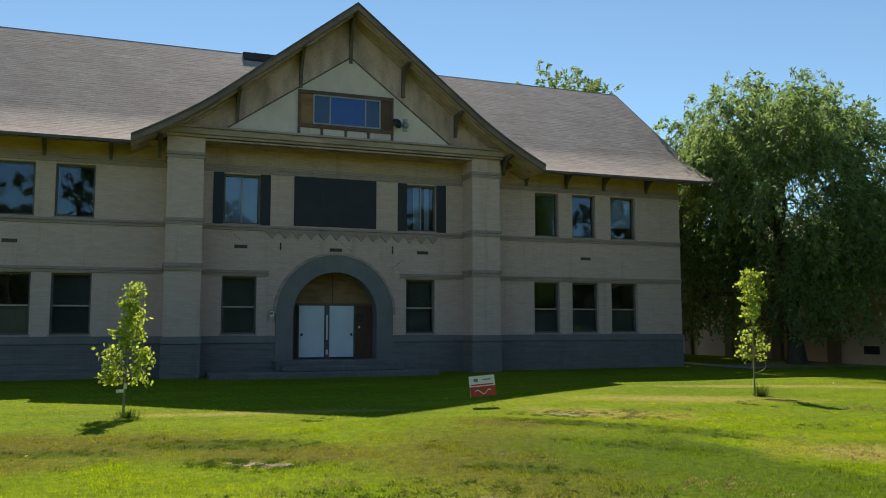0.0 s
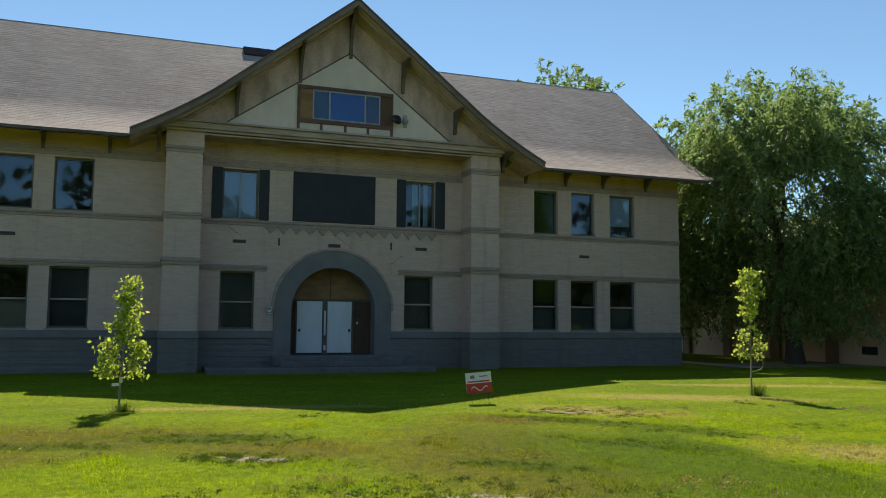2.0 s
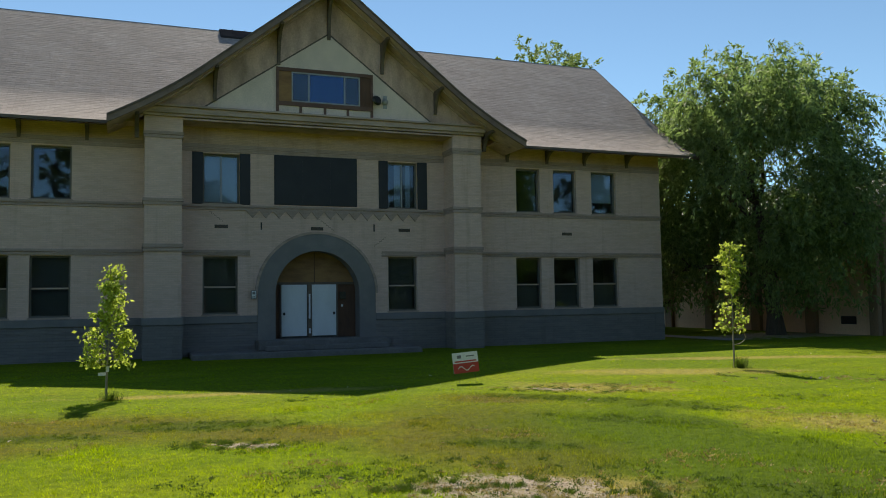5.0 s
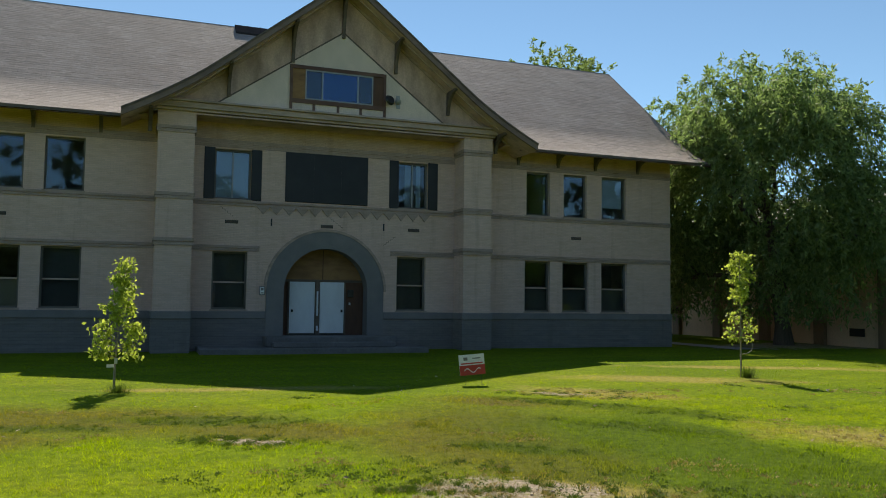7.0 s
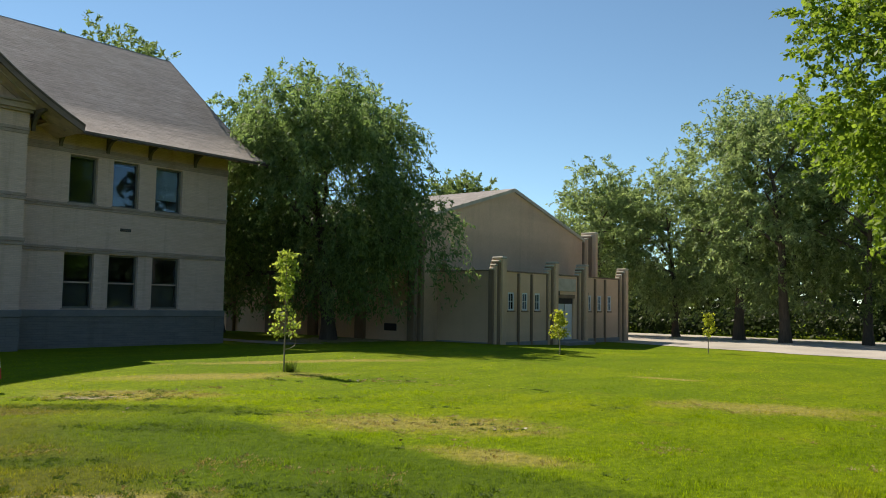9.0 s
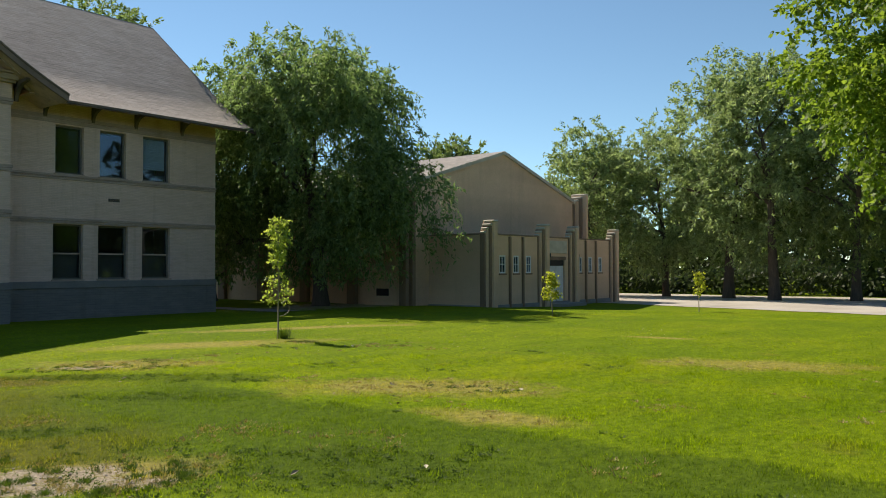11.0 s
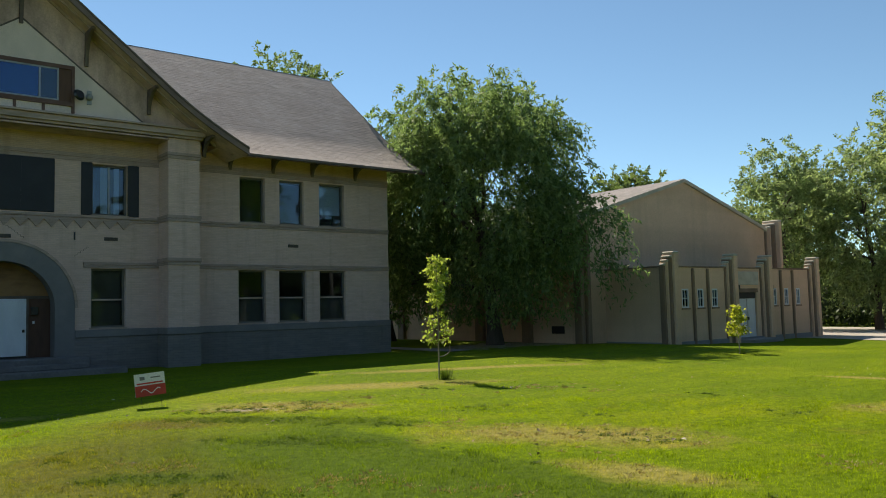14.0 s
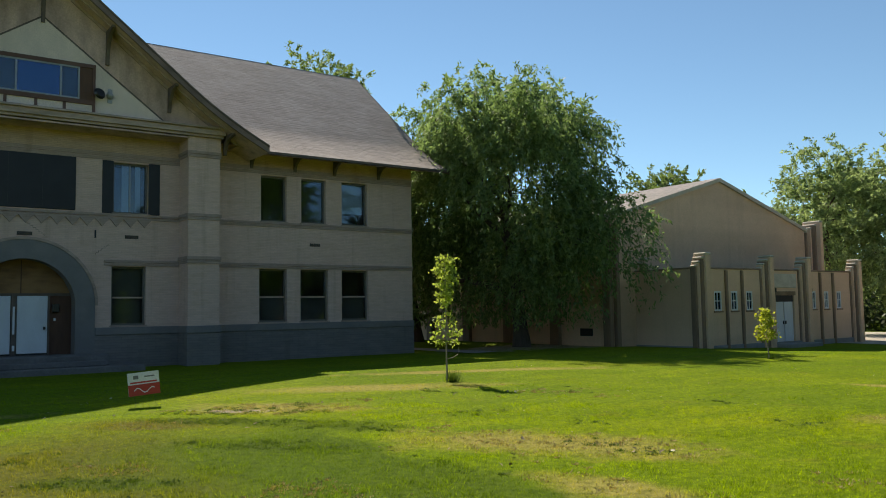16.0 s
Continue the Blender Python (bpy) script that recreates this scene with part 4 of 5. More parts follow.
for x in (6.3, 7.27, 8.2):
    part("stud", boxes((x - 0.05, x + 0.05, PY - 0.1, PY - 0.03, 9.26, 9.52)), "red_wood", gwin)
part("apron", boxes((5.45, 9.14, PY - 0.06, PY - 0.036, 9.26, 9.52)), "stucco", gwin)
dish = sp("satellite_dish", boxes((9.3, 9.33, PY - 0.3, PY - 0.03, 9.9, 9.94)), "metal", "small black dish beside the gable window")
bm = bmesh.new()
bmesh.ops.create_cone(bm, cap_ends=True, segments=16, radius1=0.22, radius2=0.16, depth=0.08, matrix=pose(9.36, PY - 0.32, 9.95, 75, 0, 20))
part("reflector", bm, "metal", dish)
bm = bmesh.new()
bmesh.ops.create_uvsphere(bm, u_segments=12, v_segments=8, radius=0.13, matrix=pose(9.75, PY - 0.1, 9.95))
box(bm, 9.68, 9.84, PY - 0.08, PY - 0.02, 9.68, 10.2)
sp("flood_lamp", bm, "alu", "pale weathered flood lamp")

# ---- gym ----
GXL, GXR, GYF, GYB, GAP = 33.72, 52.0, 30.4, 66.0, 42.95
gym = thing("gymnasium", (GAP, GYF, -0.4), "tan stucco gymnasium with a low gable and stepped piers", "building")
GINV = Matrix.Translation(-gym.location)


def gp(name, bm, mat, label="", bevel=0.0):
    ob = part(name, bm, mat, gym, label, bevel)
    ob.matrix_parent_inverse = GINV
    return ob


bm = bmesh.new()
prism(bm, [(GXL, -0.8), (GXL, 6.5), (GAP, 9.1), (GXR, 6.55), (GXR, -0.8)], GYF, GYF + 0.35)
gp("wall_front", bm, "gym", "plain tan stucco gable wall")
gp("wall_side", boxes((GXL, GXL + 0.35, GYF + 0.35, GYB, -0.8, 6.45)), "gym")
gp("wall_side", boxes((GXR - 0.35, GXR, GYF + 0.35, GYB, -0.8, 6.45)), "gym")
gp("wall_back", boxes((GXL, GXR, GYB, GYB + 0.35, -0.8, 6.45)), "gym")
bm = bmesh.new()
for xa, za, xb, zb in ((GXL - 0.35, 6.42, GAP, 9.17), (GXR + 0.35, 6.47, GAP, 9.17)):
    prism(bm, [(xa, za), (xb, zb), (xb, zb + 0.09), (xa, za + 0.09)], GYF - 0.12, GYB + 0.3)
gp("roof", bm, "gym_roof", "pale worn shingle roof")
for xa, za, xb, zb in ((GXL - 0.37, 6.3, GAP, 9.05), (GXR + 0.37, 6.35, GAP, 9.05)):
    bm = bmesh.new()
    prism(bm, [(xa, za), (xb, zb), (xb, zb + 0.2), (xa, za + 0.2)], GYF - 0.17, GYF - 0.02)
    gp("rake_board", bm, "cap")
gp("roof_vent", boxes((37.0, 37.5, 36, 36.5, 7.2, 7.75)), "metal", "", 0.03)


def stepped_pier(x, y, w, d, z1, z0=-0.8):
    """A tall proud fin between pairs of lower, shallower ones, each under a pale rounded cap."""
    pr = None
    for k, (wide, out, top) in enumerate(((0.36, 1.0, 0.0), (0.62, 0.7, 0.2), (0.84, 0.42, 0.4), (1.06, 0.16, 0.6))):
        x0, x1, y0, y1 = x - w * wide / 2, x + w * wide / 2, y - d * out, y + 0.3 - 0.02 * k
        bm = boxes((x0, x1, y0, y1, z0, z1 - top - 0.1))
        if pr is None:
            pr = gp("stepped_pier", bm, "gym", "stepped stucco pier with pale rounded caps", 0.03)
        else:
            # Every second fin is coloured dark to paint in the shaded grooves between fins.
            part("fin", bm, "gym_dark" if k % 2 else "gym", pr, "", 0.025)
        part("cap", boxes((x0 - 0.02, x1 + 0.02, y0 - 0.03, y1, z1 - top - 0.1, z1 - top + 0.02)), "cap", pr, "", 0.05)
    return pr


AY = 26.5
for x, w in ((35.85, 1.1), (41.2, 1.0), (44.75, 1.0), (50.2, 1.0)):
    stepped_pier(x, AY, w, 0.42, 4.42)
stepped_pier(35.95, GYF, 0.8, 0.4, 4.4)
stepped_pier(52.3, GYF, 0.95, 0.9, 7.15)
for x, d in ((33.55, 0.12), (33.95, 0.25)):
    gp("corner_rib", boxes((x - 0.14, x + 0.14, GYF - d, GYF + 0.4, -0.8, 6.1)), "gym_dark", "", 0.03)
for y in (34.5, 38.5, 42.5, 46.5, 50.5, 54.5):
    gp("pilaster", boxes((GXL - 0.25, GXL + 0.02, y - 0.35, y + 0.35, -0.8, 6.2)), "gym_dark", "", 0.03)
for y in (36.5, 44.5, 52.5):
    gp("side_window", boxes((GXL - 0.03, GXL + 0.02, y - 0.6, y + 0.6, 3.0, 5.2)), "black", "dark side window")
gp("crawl_vent", boxes((GXL - 0.04, GXL + 0.1, 31.8, 32.7, 0.35, 0.75)), "black")
awin = [(36.78, 37.36), (38.15, 38.68), (39.45, 39.98), (45.5, 45.98), (46.85, 47.3), (48.2, 48.66)]
adoor = (42.06, 43.82)
bm = bmesh.new()
wall_grid(bm, [35.5, 50.6], [-0.8, 3.66], [(a, b, 1.58, 2.56) for a, b in awin] + [(*adoor, -0.2, 2.34)], AY, AY + 0.3)
gp("annex_wall", bm, "gym", "tan stucco annex wall with vertical ribs")
gp("annex_side", boxes((35.5, 35.8, AY + 0.3, GYF, -0.8, 3.66)), "gym")
gp("annex_side", boxes((50.3, 50.6, AY + 0.3, GYF, -0.8, 3.66)), "gym")
gp("annex_roof", boxes((35.8, 50.3, AY + 0.3, GYF, 3.2, 3.34)), "concrete")
gp("coping", boxes((35.45, 50.65, AY - 0.05, AY + 0.33, 3.66, 3.74)), "gym_dark", "", 0.015)
gp("coping", boxes((35.45, 35.83, AY + 0.33, GYF, 3.66, 3.74)), "gym_dark", "", 0.015)
gp("door_panel", boxes((41.6, 44.0, AY - 0.06, AY - 0.002, 2.75, 3.5)), "cap", "pale stucco panel over the door", 0.02)
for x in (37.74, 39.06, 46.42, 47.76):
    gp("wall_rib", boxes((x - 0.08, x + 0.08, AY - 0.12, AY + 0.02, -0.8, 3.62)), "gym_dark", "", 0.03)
for a, b in awin:
    w = gp("window", boxes((a, b, AY + 0.0, AY + 0.08, 2.48, 2.56), (a, b, AY + 0.0, AY + 0.08, 1.58, 1.66), (a, a + 0.07, AY + 0.0, AY + 0.08, 1.66, 2.48), (b - 0.07, b, AY + 0.0, AY + 0.08, 1.66, 2.48)), "door", "small pale-framed window with four panes")
    mx_ = (a + b) / 2
    part("glazing_bar", boxes((mx_ - 0.025, mx_ + 0.025, AY + 0.01, AY + 0.07, 1.66, 2.48), (a + 0.07, mx_ - 0.025, AY + 0.01, AY + 0.07, 2.05, 2.1), (mx_ + 0.025, b - 0.07, AY + 0.01, AY + 0.07, 2.05, 2.1)), "door", w)
    for p0, p1 in ((a + 0.07, mx_ - 0.025), (mx_ + 0.025, b - 0.07)):
        for q0, q1 in ((1.66, 2.05), (2.1, 2.48)):
            part("pane", boxes((p0, p1, AY + 0.04, AY + 0.046, q0, q1)), "glass", w)
    part("sill", boxes((a - 0.06, b + 0.06, AY - 0.06, AY + 0.1, 1.5, 1.58)), "gym_dark", w)
dm = (adoor[0] + adoor[1]) / 2
for a, b, hx in ((adoor[0], dm - 0.01, dm - 0.1), (dm + 0.01, adoor[1], dm + 0.1)):
    d = gp("annex_door", boxes((a + 0.04, b - 0.02, AY + 0.1, AY + 0.15, -0.2, 2.0)), "door", "white painted double door leaf", 0.006)
    part("door_handle", boxes((hx - 0.03, hx + 0.03, AY + 0.05, AY + 0.1, 0.8, 0.98)), "metal", d)
gp("door_transom", boxes((adoor[0], adoor[1], AY + 0.08, AY + 0.18, 2.0, 2.34)), "black", "dark transom over the annex door")
gp("door_lintel", boxes((adoor[0] - 0.12, adoor[1] + 0.12, AY - 0.03, AY - 0.002, 2.34, 2.56)), "gym_dark", "", 0.01)
gp("foundation", boxes((35.42, 50.68, AY - 0.07, AY + 0.02, -0.8, -0.12)), "concrete", "grey stained concrete footing", 0.015)
gp("foundation", boxes((35.43, 35.52, AY + 0.02, GYF, -0.8, -0.12)), "concrete", "", 0.015)
gp("doorstep", boxes((41.4, 44.4, AY - 1.2, AY - 0.02, -0.8, -0.2)), "concrete", "", 0.02)
for x in (41.75, 45.2):
    gp("wall_lamp", boxes((x - 0.09, x + 0.09, AY - 0.24, AY - 0.02, 2.5, 2.75)), "metal", "small dark wall lamp", 0.03)


# ---- trees ----
def tube(verts, faces, path, radii, sides=7):
    """A tapered limb along a path."""
    base = len(verts)
    up = Vector((0.3, 0.2, 1))
    for i, p in enumerate(path):
        d = (path[min(i + 1, len(path) - 1)] - path[max(i - 1, 0)]).normalized()
        u = d.cross(up if abs(d.dot(up.normalized())) < 0.95 else Vector((1, 0, 0))).normalized()
        w = d.cross(u)
        for k in range(sides):
            a = 2 * math.pi * k / sides
            verts.append(p + (u * math.cos(a) + w * math.sin(a)) * radii[i])
    for i in range(len(path) - 1):
        for k in range(sides):
            a, b = base + i * sides + k, base + i * sides + (k + 1) % sides
            faces.append((a, b, b + sides, a + sides))


def bend(rng, start, way, length, n, wander, droop=0.0):
    pts, d = [start.copy()], way.normalized()
    for i in range(n):
        d = (d + Vector((rng.gauss(0, wander), rng.gauss(0, wander), rng.gauss(0, wander * 0.6) - droop * (i + 1) / n))).normalized()
        pts.append(pts[-1] + d * (length / n))
    return pts


def leaves_mesh(name, spots, ways, sizes, rs, mat, slim=0.45):
    """Folded four-cornered leaves: a spot, the way the leaf points, and its length."""
    n = len(spots)
    ways = ways / np.linalg.norm(ways, axis=1, keepdims=True)
    side = np.cross(ways, rs.normal(size=(n, 3)))
    side /= np.linalg.norm(side, axis=1, keepdims=True) + 1e-9
    up = np.cross(side, ways)
    L = sizes[:, None]
    a = spots
    b = spots + ways * L * 0.45 + side * L * slim * 0.5 + up * L * 0.06
    c = spots + ways * L
    d = spots + ways * L * 0.45 - side * L * slim * 0.5 + up * L * 0.06
    verts = np.stack([a, b, c, d], 1).reshape(-1, 3)
    faces = np.arange(n * 4).reshape(n, 4)
    return numpy_mesh(name, verts, faces, mat)


def tree(place, height, radius, crown_low, seed, leaf, n_leaves, leaf_len, label, droop=0.1, trunk_r=None, limbs=9, slim=0.45, hang=0.0, lean=(0, 0), bark="bark", trunk_split=0.28, flat=1.0, squash=None, clump=1.0, group="trees", name="tree", hollow=0.35, avoid=None, per=90, gap=-0.22, sprig=1.3, weep=0.35, skirt=False, shift=(0, 0)):
    """Trunk with forking limbs and twigs; leaves sit in clumps along the twig ends."""
    rng, rs = random.Random(seed), np.random.RandomState(seed)
    x, y = place
    base = Vector((0, 0, 0))
    verts, faces, tips = [], [], []
    r0 = trunk_r or height * 0.022
    split = height * trunk_split
    trunk = bend(rng, base - Vector((0, 0, 0.3)), Vector((lean[0], lean[1], 1)), height * 0.8, 9, 0.04)
    cz, hz = (height + crown_low) / 2, (height - crown_low) / 2
    centre = Vector((lean[0] * height * 0.5 + shift[0], lean[1] * height * 0.5 + shift[1], cz))

    def inside(p):
        q = p - centre
        wide = radius * (0.86 + 0.28 * noise.noise(Vector((q.x, q.y, q.z)) * (1.6 / radius) + Vector((seed, 0, 0))))
        return math.sqrt((q.x / wide) ** 2 + (q.y / wide) ** 2 + abs(q.z / hz) ** (5 if skirt and q.z < 0 else 2))

    stem = [p for i, p in enumerate(trunk) if i < 6 or inside(p) < 0.72]
    tube(verts, faces, stem, [r0 * (1.35 if i == 0 else 1) * (1 - 0.86 * i / (len(stem) - 1)) for i in range(len(stem))], 9)
    for k in range(limbs):
        f = (k + 0.5) / limbs
        h = split + (height * 0.74 - split) * f
        i = min(int((h + 0.3) / (height * 0.8) * 9), 8)
        start = trunk[i].lerp(trunk[i + 1], 0.5)
        a = k * 2.4 + rng.uniform(-0.4, 0.4)
        rise = 0.35 + 0.9 * f
        way = Vector((math.cos(a), math.sin(a), rise))
        reach = radius * (1.05 - 0.45 * f) * rng.uniform(0.85, 1.1)
        limb = bend(rng, start, way, reach * 1.15, 6, 0.12, droop)
        lr = r0 * (0.42 - 0.2 * f)
        limb = limb[:2] + list(itertools.takewhile(lambda p: inside(p) < 0.9 and not (avoid and avoid(p.x + x, p.y + y)), limb[2:]))
        tube(verts, faces, limb, [lr * (1 - 0.8 * j / 6) for j in range(len(limb))], 6)
        for j in range(2, len(limb)):
            for _ in range(2):
                b = rng.uniform(0, 6.28)
                tw = bend(rng, limb[j], Vector((math.cos(b), math.sin(b), rng.uniform(0.0, 1.0))), radius * rng.uniform(0.3, 0.6), 4, 0.2, droop)
                tw = tw[:1] + list(itertools.takewhile(lambda p: inside(p) < 0.93 and not (avoid and avoid(p.x + x, p.y + y)), tw[1:]))
                if len(tw) < 2:
                    continue
                tube(verts, faces, tw, [lr * 0.3 * (1 - 0.8 * q / 4) for q in range(len(tw))], 4)
                tips += tw[2:]
    tops = [t for t in tips if inside(t) < 1.05]
    # Clump centres: twig ends, and a shell of the crown with gaps in it.
    want = max(60, int(n_leaves / per))
    rng.shuffle(tops)
    tops = tops[: want // 2]
    if avoid:
        tops = [t for t in tops if not avoid(t.x + x, t.y + y)]
    guard = 0
    while len(tops) < want and guard < want * 40:
        guard += 1
        v = Vector((rng.gauss(0, 1), rng.gauss(0, 1), rng.gauss(0, 1))).normalized() * rng.uniform(hollow, 1.0) ** 0.6
        if skirt and v.z < 0:
            f = 1 / math.sqrt(max(1 - v.z * v.z, 0.12))
            v = Vector((v.x * f, v.y * f, v.z))
        p = centre + Vector((v.x * radius, v.y * radius, v.z * hz))
        if avoid and avoid(p.x + x, p.y + y):
            continue
        if inside(p) < 1.0 and noise.noise(p * (2.6 / radius) + Vector((0, seed, 0))) > gap:
            tops.append(p)
    pts = np.array([tuple(p) for p in tops])
    pick = rs.randint(0, len(pts), n_leaves)
    # Leaves sit along arching sprigs that leave the clumps outwards and bend over.
    size = radius * 0.075 * clump
    each = 26
    m = max(n_leaves // each, 1)
    root_pts = pts[rs.randint(0, len(pts), m)] + rs.normal(size=(m, 3)) * size
    out = root_pts - np.array(centre)
    out /= np.linalg.norm(out, axis=1, keepdims=True) + 1e-6
    aim = out * 0.75 + rs.normal(size=(m, 3)) * 0.6 + np.array([0, 0, 0.3])
    aim /= np.linalg.norm(aim, axis=1, keepdims=True)
    long = sprig * rs.uniform(0.45, 1.35, m)
    bow = (weep * rs.uniform(0.5, 1.5, m) + hang * rs.uniform(0, 1, m) ** 2)
    n_leaves = m * each
    pick = np.repeat(np.arange(m), each)
    s = rs.uniform(0, 1, n_leaves)[:, None]
    down = np.array([0.0, 0.0, -1.0])
    spots = root_pts[pick] + aim[pick] * long[pick][:, None] * s + down * (bow * long)[pick][:, None] * s ** 2 + rs.normal(size=(n_leaves, 3)) * leaf_len * 0.22
    run = aim[pick] + down * (2 * bow)[pick][:, None] * s
    run /= np.linalg.norm(run, axis=1, keepdims=True)
    ways = run * 0.8 + rs.normal(size=(n_leaves, 3)) * 0.6 + np.array([0, 0, -0.25])
    spots[:, 2] = np.maximum(spots[:, 2], crown_low * 0.72 + rs.uniform(0, 0.8, n_leaves))
    sizes = leaf_len * rs.uniform(0.6, 1.3, n_leaves)
    root = thing(name, (x, y, ground_z(x, y)), label, "tree", group)
    tk = new("trunk", numpy_mesh("trunk", np.array([tuple(v) for v in verts]), np.array(faces), bark))
    for p in tk.data.polygons:
        p.use_smooth = True
    tk.parent = root
    cr = new("crown", leaves_mesh("crown", spots, ways, sizes, rs, leaf, slim))
    cr.parent = root
    return root


tree((30.6, 33.9), 14.2, 7.8, 1.5, 5, "leaf_willow", 140000, 0.24, "large spreading tree with drooping green foliage beside the school", 0.22, 0.42, 13, 0.36, 1.6, (-0.03, 0.02), "bark", 0.14, shift=(-0.9, 0.3), clump=0.75, group="trees beside the school", hollow=0.3, avoid=lambda u, v: (u < 25.4 and v < 36.0) or (u < 24.3 and v < 46) or (u > 33.2 and v > 30.0) or u > 35.6, per=110, gap=-0.12, sprig=1.25, weep=0.75, skirt=True)
tree((31.0, 44.0), 12.5, 5.2, 1.4, 11, "leaf_willow", 30000, 0.28, "leaning dark tree behind the larger one", 0.15, 0.3, 8, 0.36, 1.2, (-0.12, -0.03), "bark", 0.1, group="trees beside the school")
tree((32.0, 60.0), 22.6, 5.6, 8.0, 21, "leaf_far", 44000, 0.3, "tall tree rising behind the school roof", 0.05, gap=-0.6, clump=1.7, sprig=0.9, per=40, group="trees behind the buildings")
tree((62.0, 49.4), 14.6, 5.4, 4.0, 22, "leaf_far", 20000, 0.38, "tree showing above the gymnasium roof", 0.05, group="trees behind the buildings")
tree((60.9, 33.9), 14.8, 3.7, 1.6, 31, "leaf_elm", 25000, 0.29, "upright green tree beyond the gymnasium", 0.05, slim=0.4, clump=1.0, per=36, gap=0.0, group="trees beyond the drive")
tree((61.8, 27.6), 13.4, 4.2, 1.4, 32, "leaf_elm", 25000, 0.29, "broad green tree at the drive's edge", 0.12, slim=0.4, lean=(0, 0.08), group="trees beyond the drive", clump=1.0, per=36, gap=0.0)
tree((60.6, 22.3), 18.4, 5.0, 2.0, 33, "leaf_elm", 35000, 0.29, "tall green tree at the drive's edge", 0.1, slim=0.4, clump=1.0, per=36, gap=0.0, group="trees beyond the drive")
tree((58.4, 18.4), 17.4, 5.0, 2.4, 34, "leaf_elm", 29000, 0.29, "tall tree with dark inner branches", 0.1, slim=0.4, clump=1.0, per=36, gap=0.0, group="trees beyond the drive")
tree((60.0, 13.6), 15.5, 5.0, 2.0, 35, "leaf_far", 25000, 0.29, "dark shaded tree by the gravel", 0.1, slim=0.4, clump=1.0, per=36, gap=0.0, group="trees beyond the drive")
tree((61.5, 8.0), 16.0, 5.5, 2.2, 36, "leaf_far", 30000, 0.32, "dark shaded tree by the gravel", 0.1, group="trees beyond the drive")
tree((28.6, 3.5), 15.5, 5.9, 3.0, 41, "leaf_maple", 100000, 0.18, "bright green leafy tree at the lawn's edge", 0.1, 0.3, 13, 0.62, clump=0.9, per=70, sprig=0.8, group="trees on the lawn")
# A dark wood behind the drive.
for i, (x, y) in enumerate(((76, 2), (80, 12), (78, 21), (82, 30), (76, 39), (83, 47), (74, 52), (86, 60), (70, 62))):
    tree((x, y), 11.5 + (i * 7 % 5), 6.5, 0.6, 60 + i, "leaf_far", 12000, 0.5, "shaded tree in the wood beyond the drive", 0.05, limbs=6, group="wood beyond the drive")
# Street trees behind the walk, mirrored in the panes; darkened leaf colour dims their reflections.
for i, (x, y, h) in enumerate(((-14, -24, 18), (-3, -30, 23), (8, -27, 15), (20, -32, 22), (34, -27, 17), (48, -34, 22), (-28, -30, 20), (60, -31, 23), (71, -33, 22))):
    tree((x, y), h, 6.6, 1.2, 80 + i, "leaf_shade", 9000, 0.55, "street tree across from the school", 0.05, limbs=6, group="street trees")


def thicket(name, label, line, depth, height, n, size, seed, mat="leaf_shade"):
    """A long belt of shrubs and far trees along a line, as loose leaves with an uneven top."""
    r = np.random.RandomState(seed)
    pts = np.array(line, float)
    seg = np.r_[0, np.cumsum(np.linalg.norm(np.diff(pts, axis=0), axis=1))]
    s = r.uniform(0, seg[-1], n)
    x, y = np.interp(s, seg, pts[:, 0]), np.interp(s, seg, pts[:, 1])
    top = np.array([height * (0.72 + 0.55 * noise.noise((v * 0.11, seed, 0)) + 0.25 * noise.noise((v * 0.45, seed, 3))) for v in s])
    z = r.uniform(0, 1, n) ** 0.8 * top
    x, y = x + r.normal(size=n) * depth, y + r.normal(size=n) * depth
    z += np.array([ground_z(a, b) for a, b in zip(x, y)])
    me = leaves_mesh(name, np.stack([x, y, z], 1), r.normal(size=(n, 3)), size * r.uniform(0.6, 1.3, n), r, mat, 0.6)
    return tagged(new(name, me), label, "trees", "", "stuff")


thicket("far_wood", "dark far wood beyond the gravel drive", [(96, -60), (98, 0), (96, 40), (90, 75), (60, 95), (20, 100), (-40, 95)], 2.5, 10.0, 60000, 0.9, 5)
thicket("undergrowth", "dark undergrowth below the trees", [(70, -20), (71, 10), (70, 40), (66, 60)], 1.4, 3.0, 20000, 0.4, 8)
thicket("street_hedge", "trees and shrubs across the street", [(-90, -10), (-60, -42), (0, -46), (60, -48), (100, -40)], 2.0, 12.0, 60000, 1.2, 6)


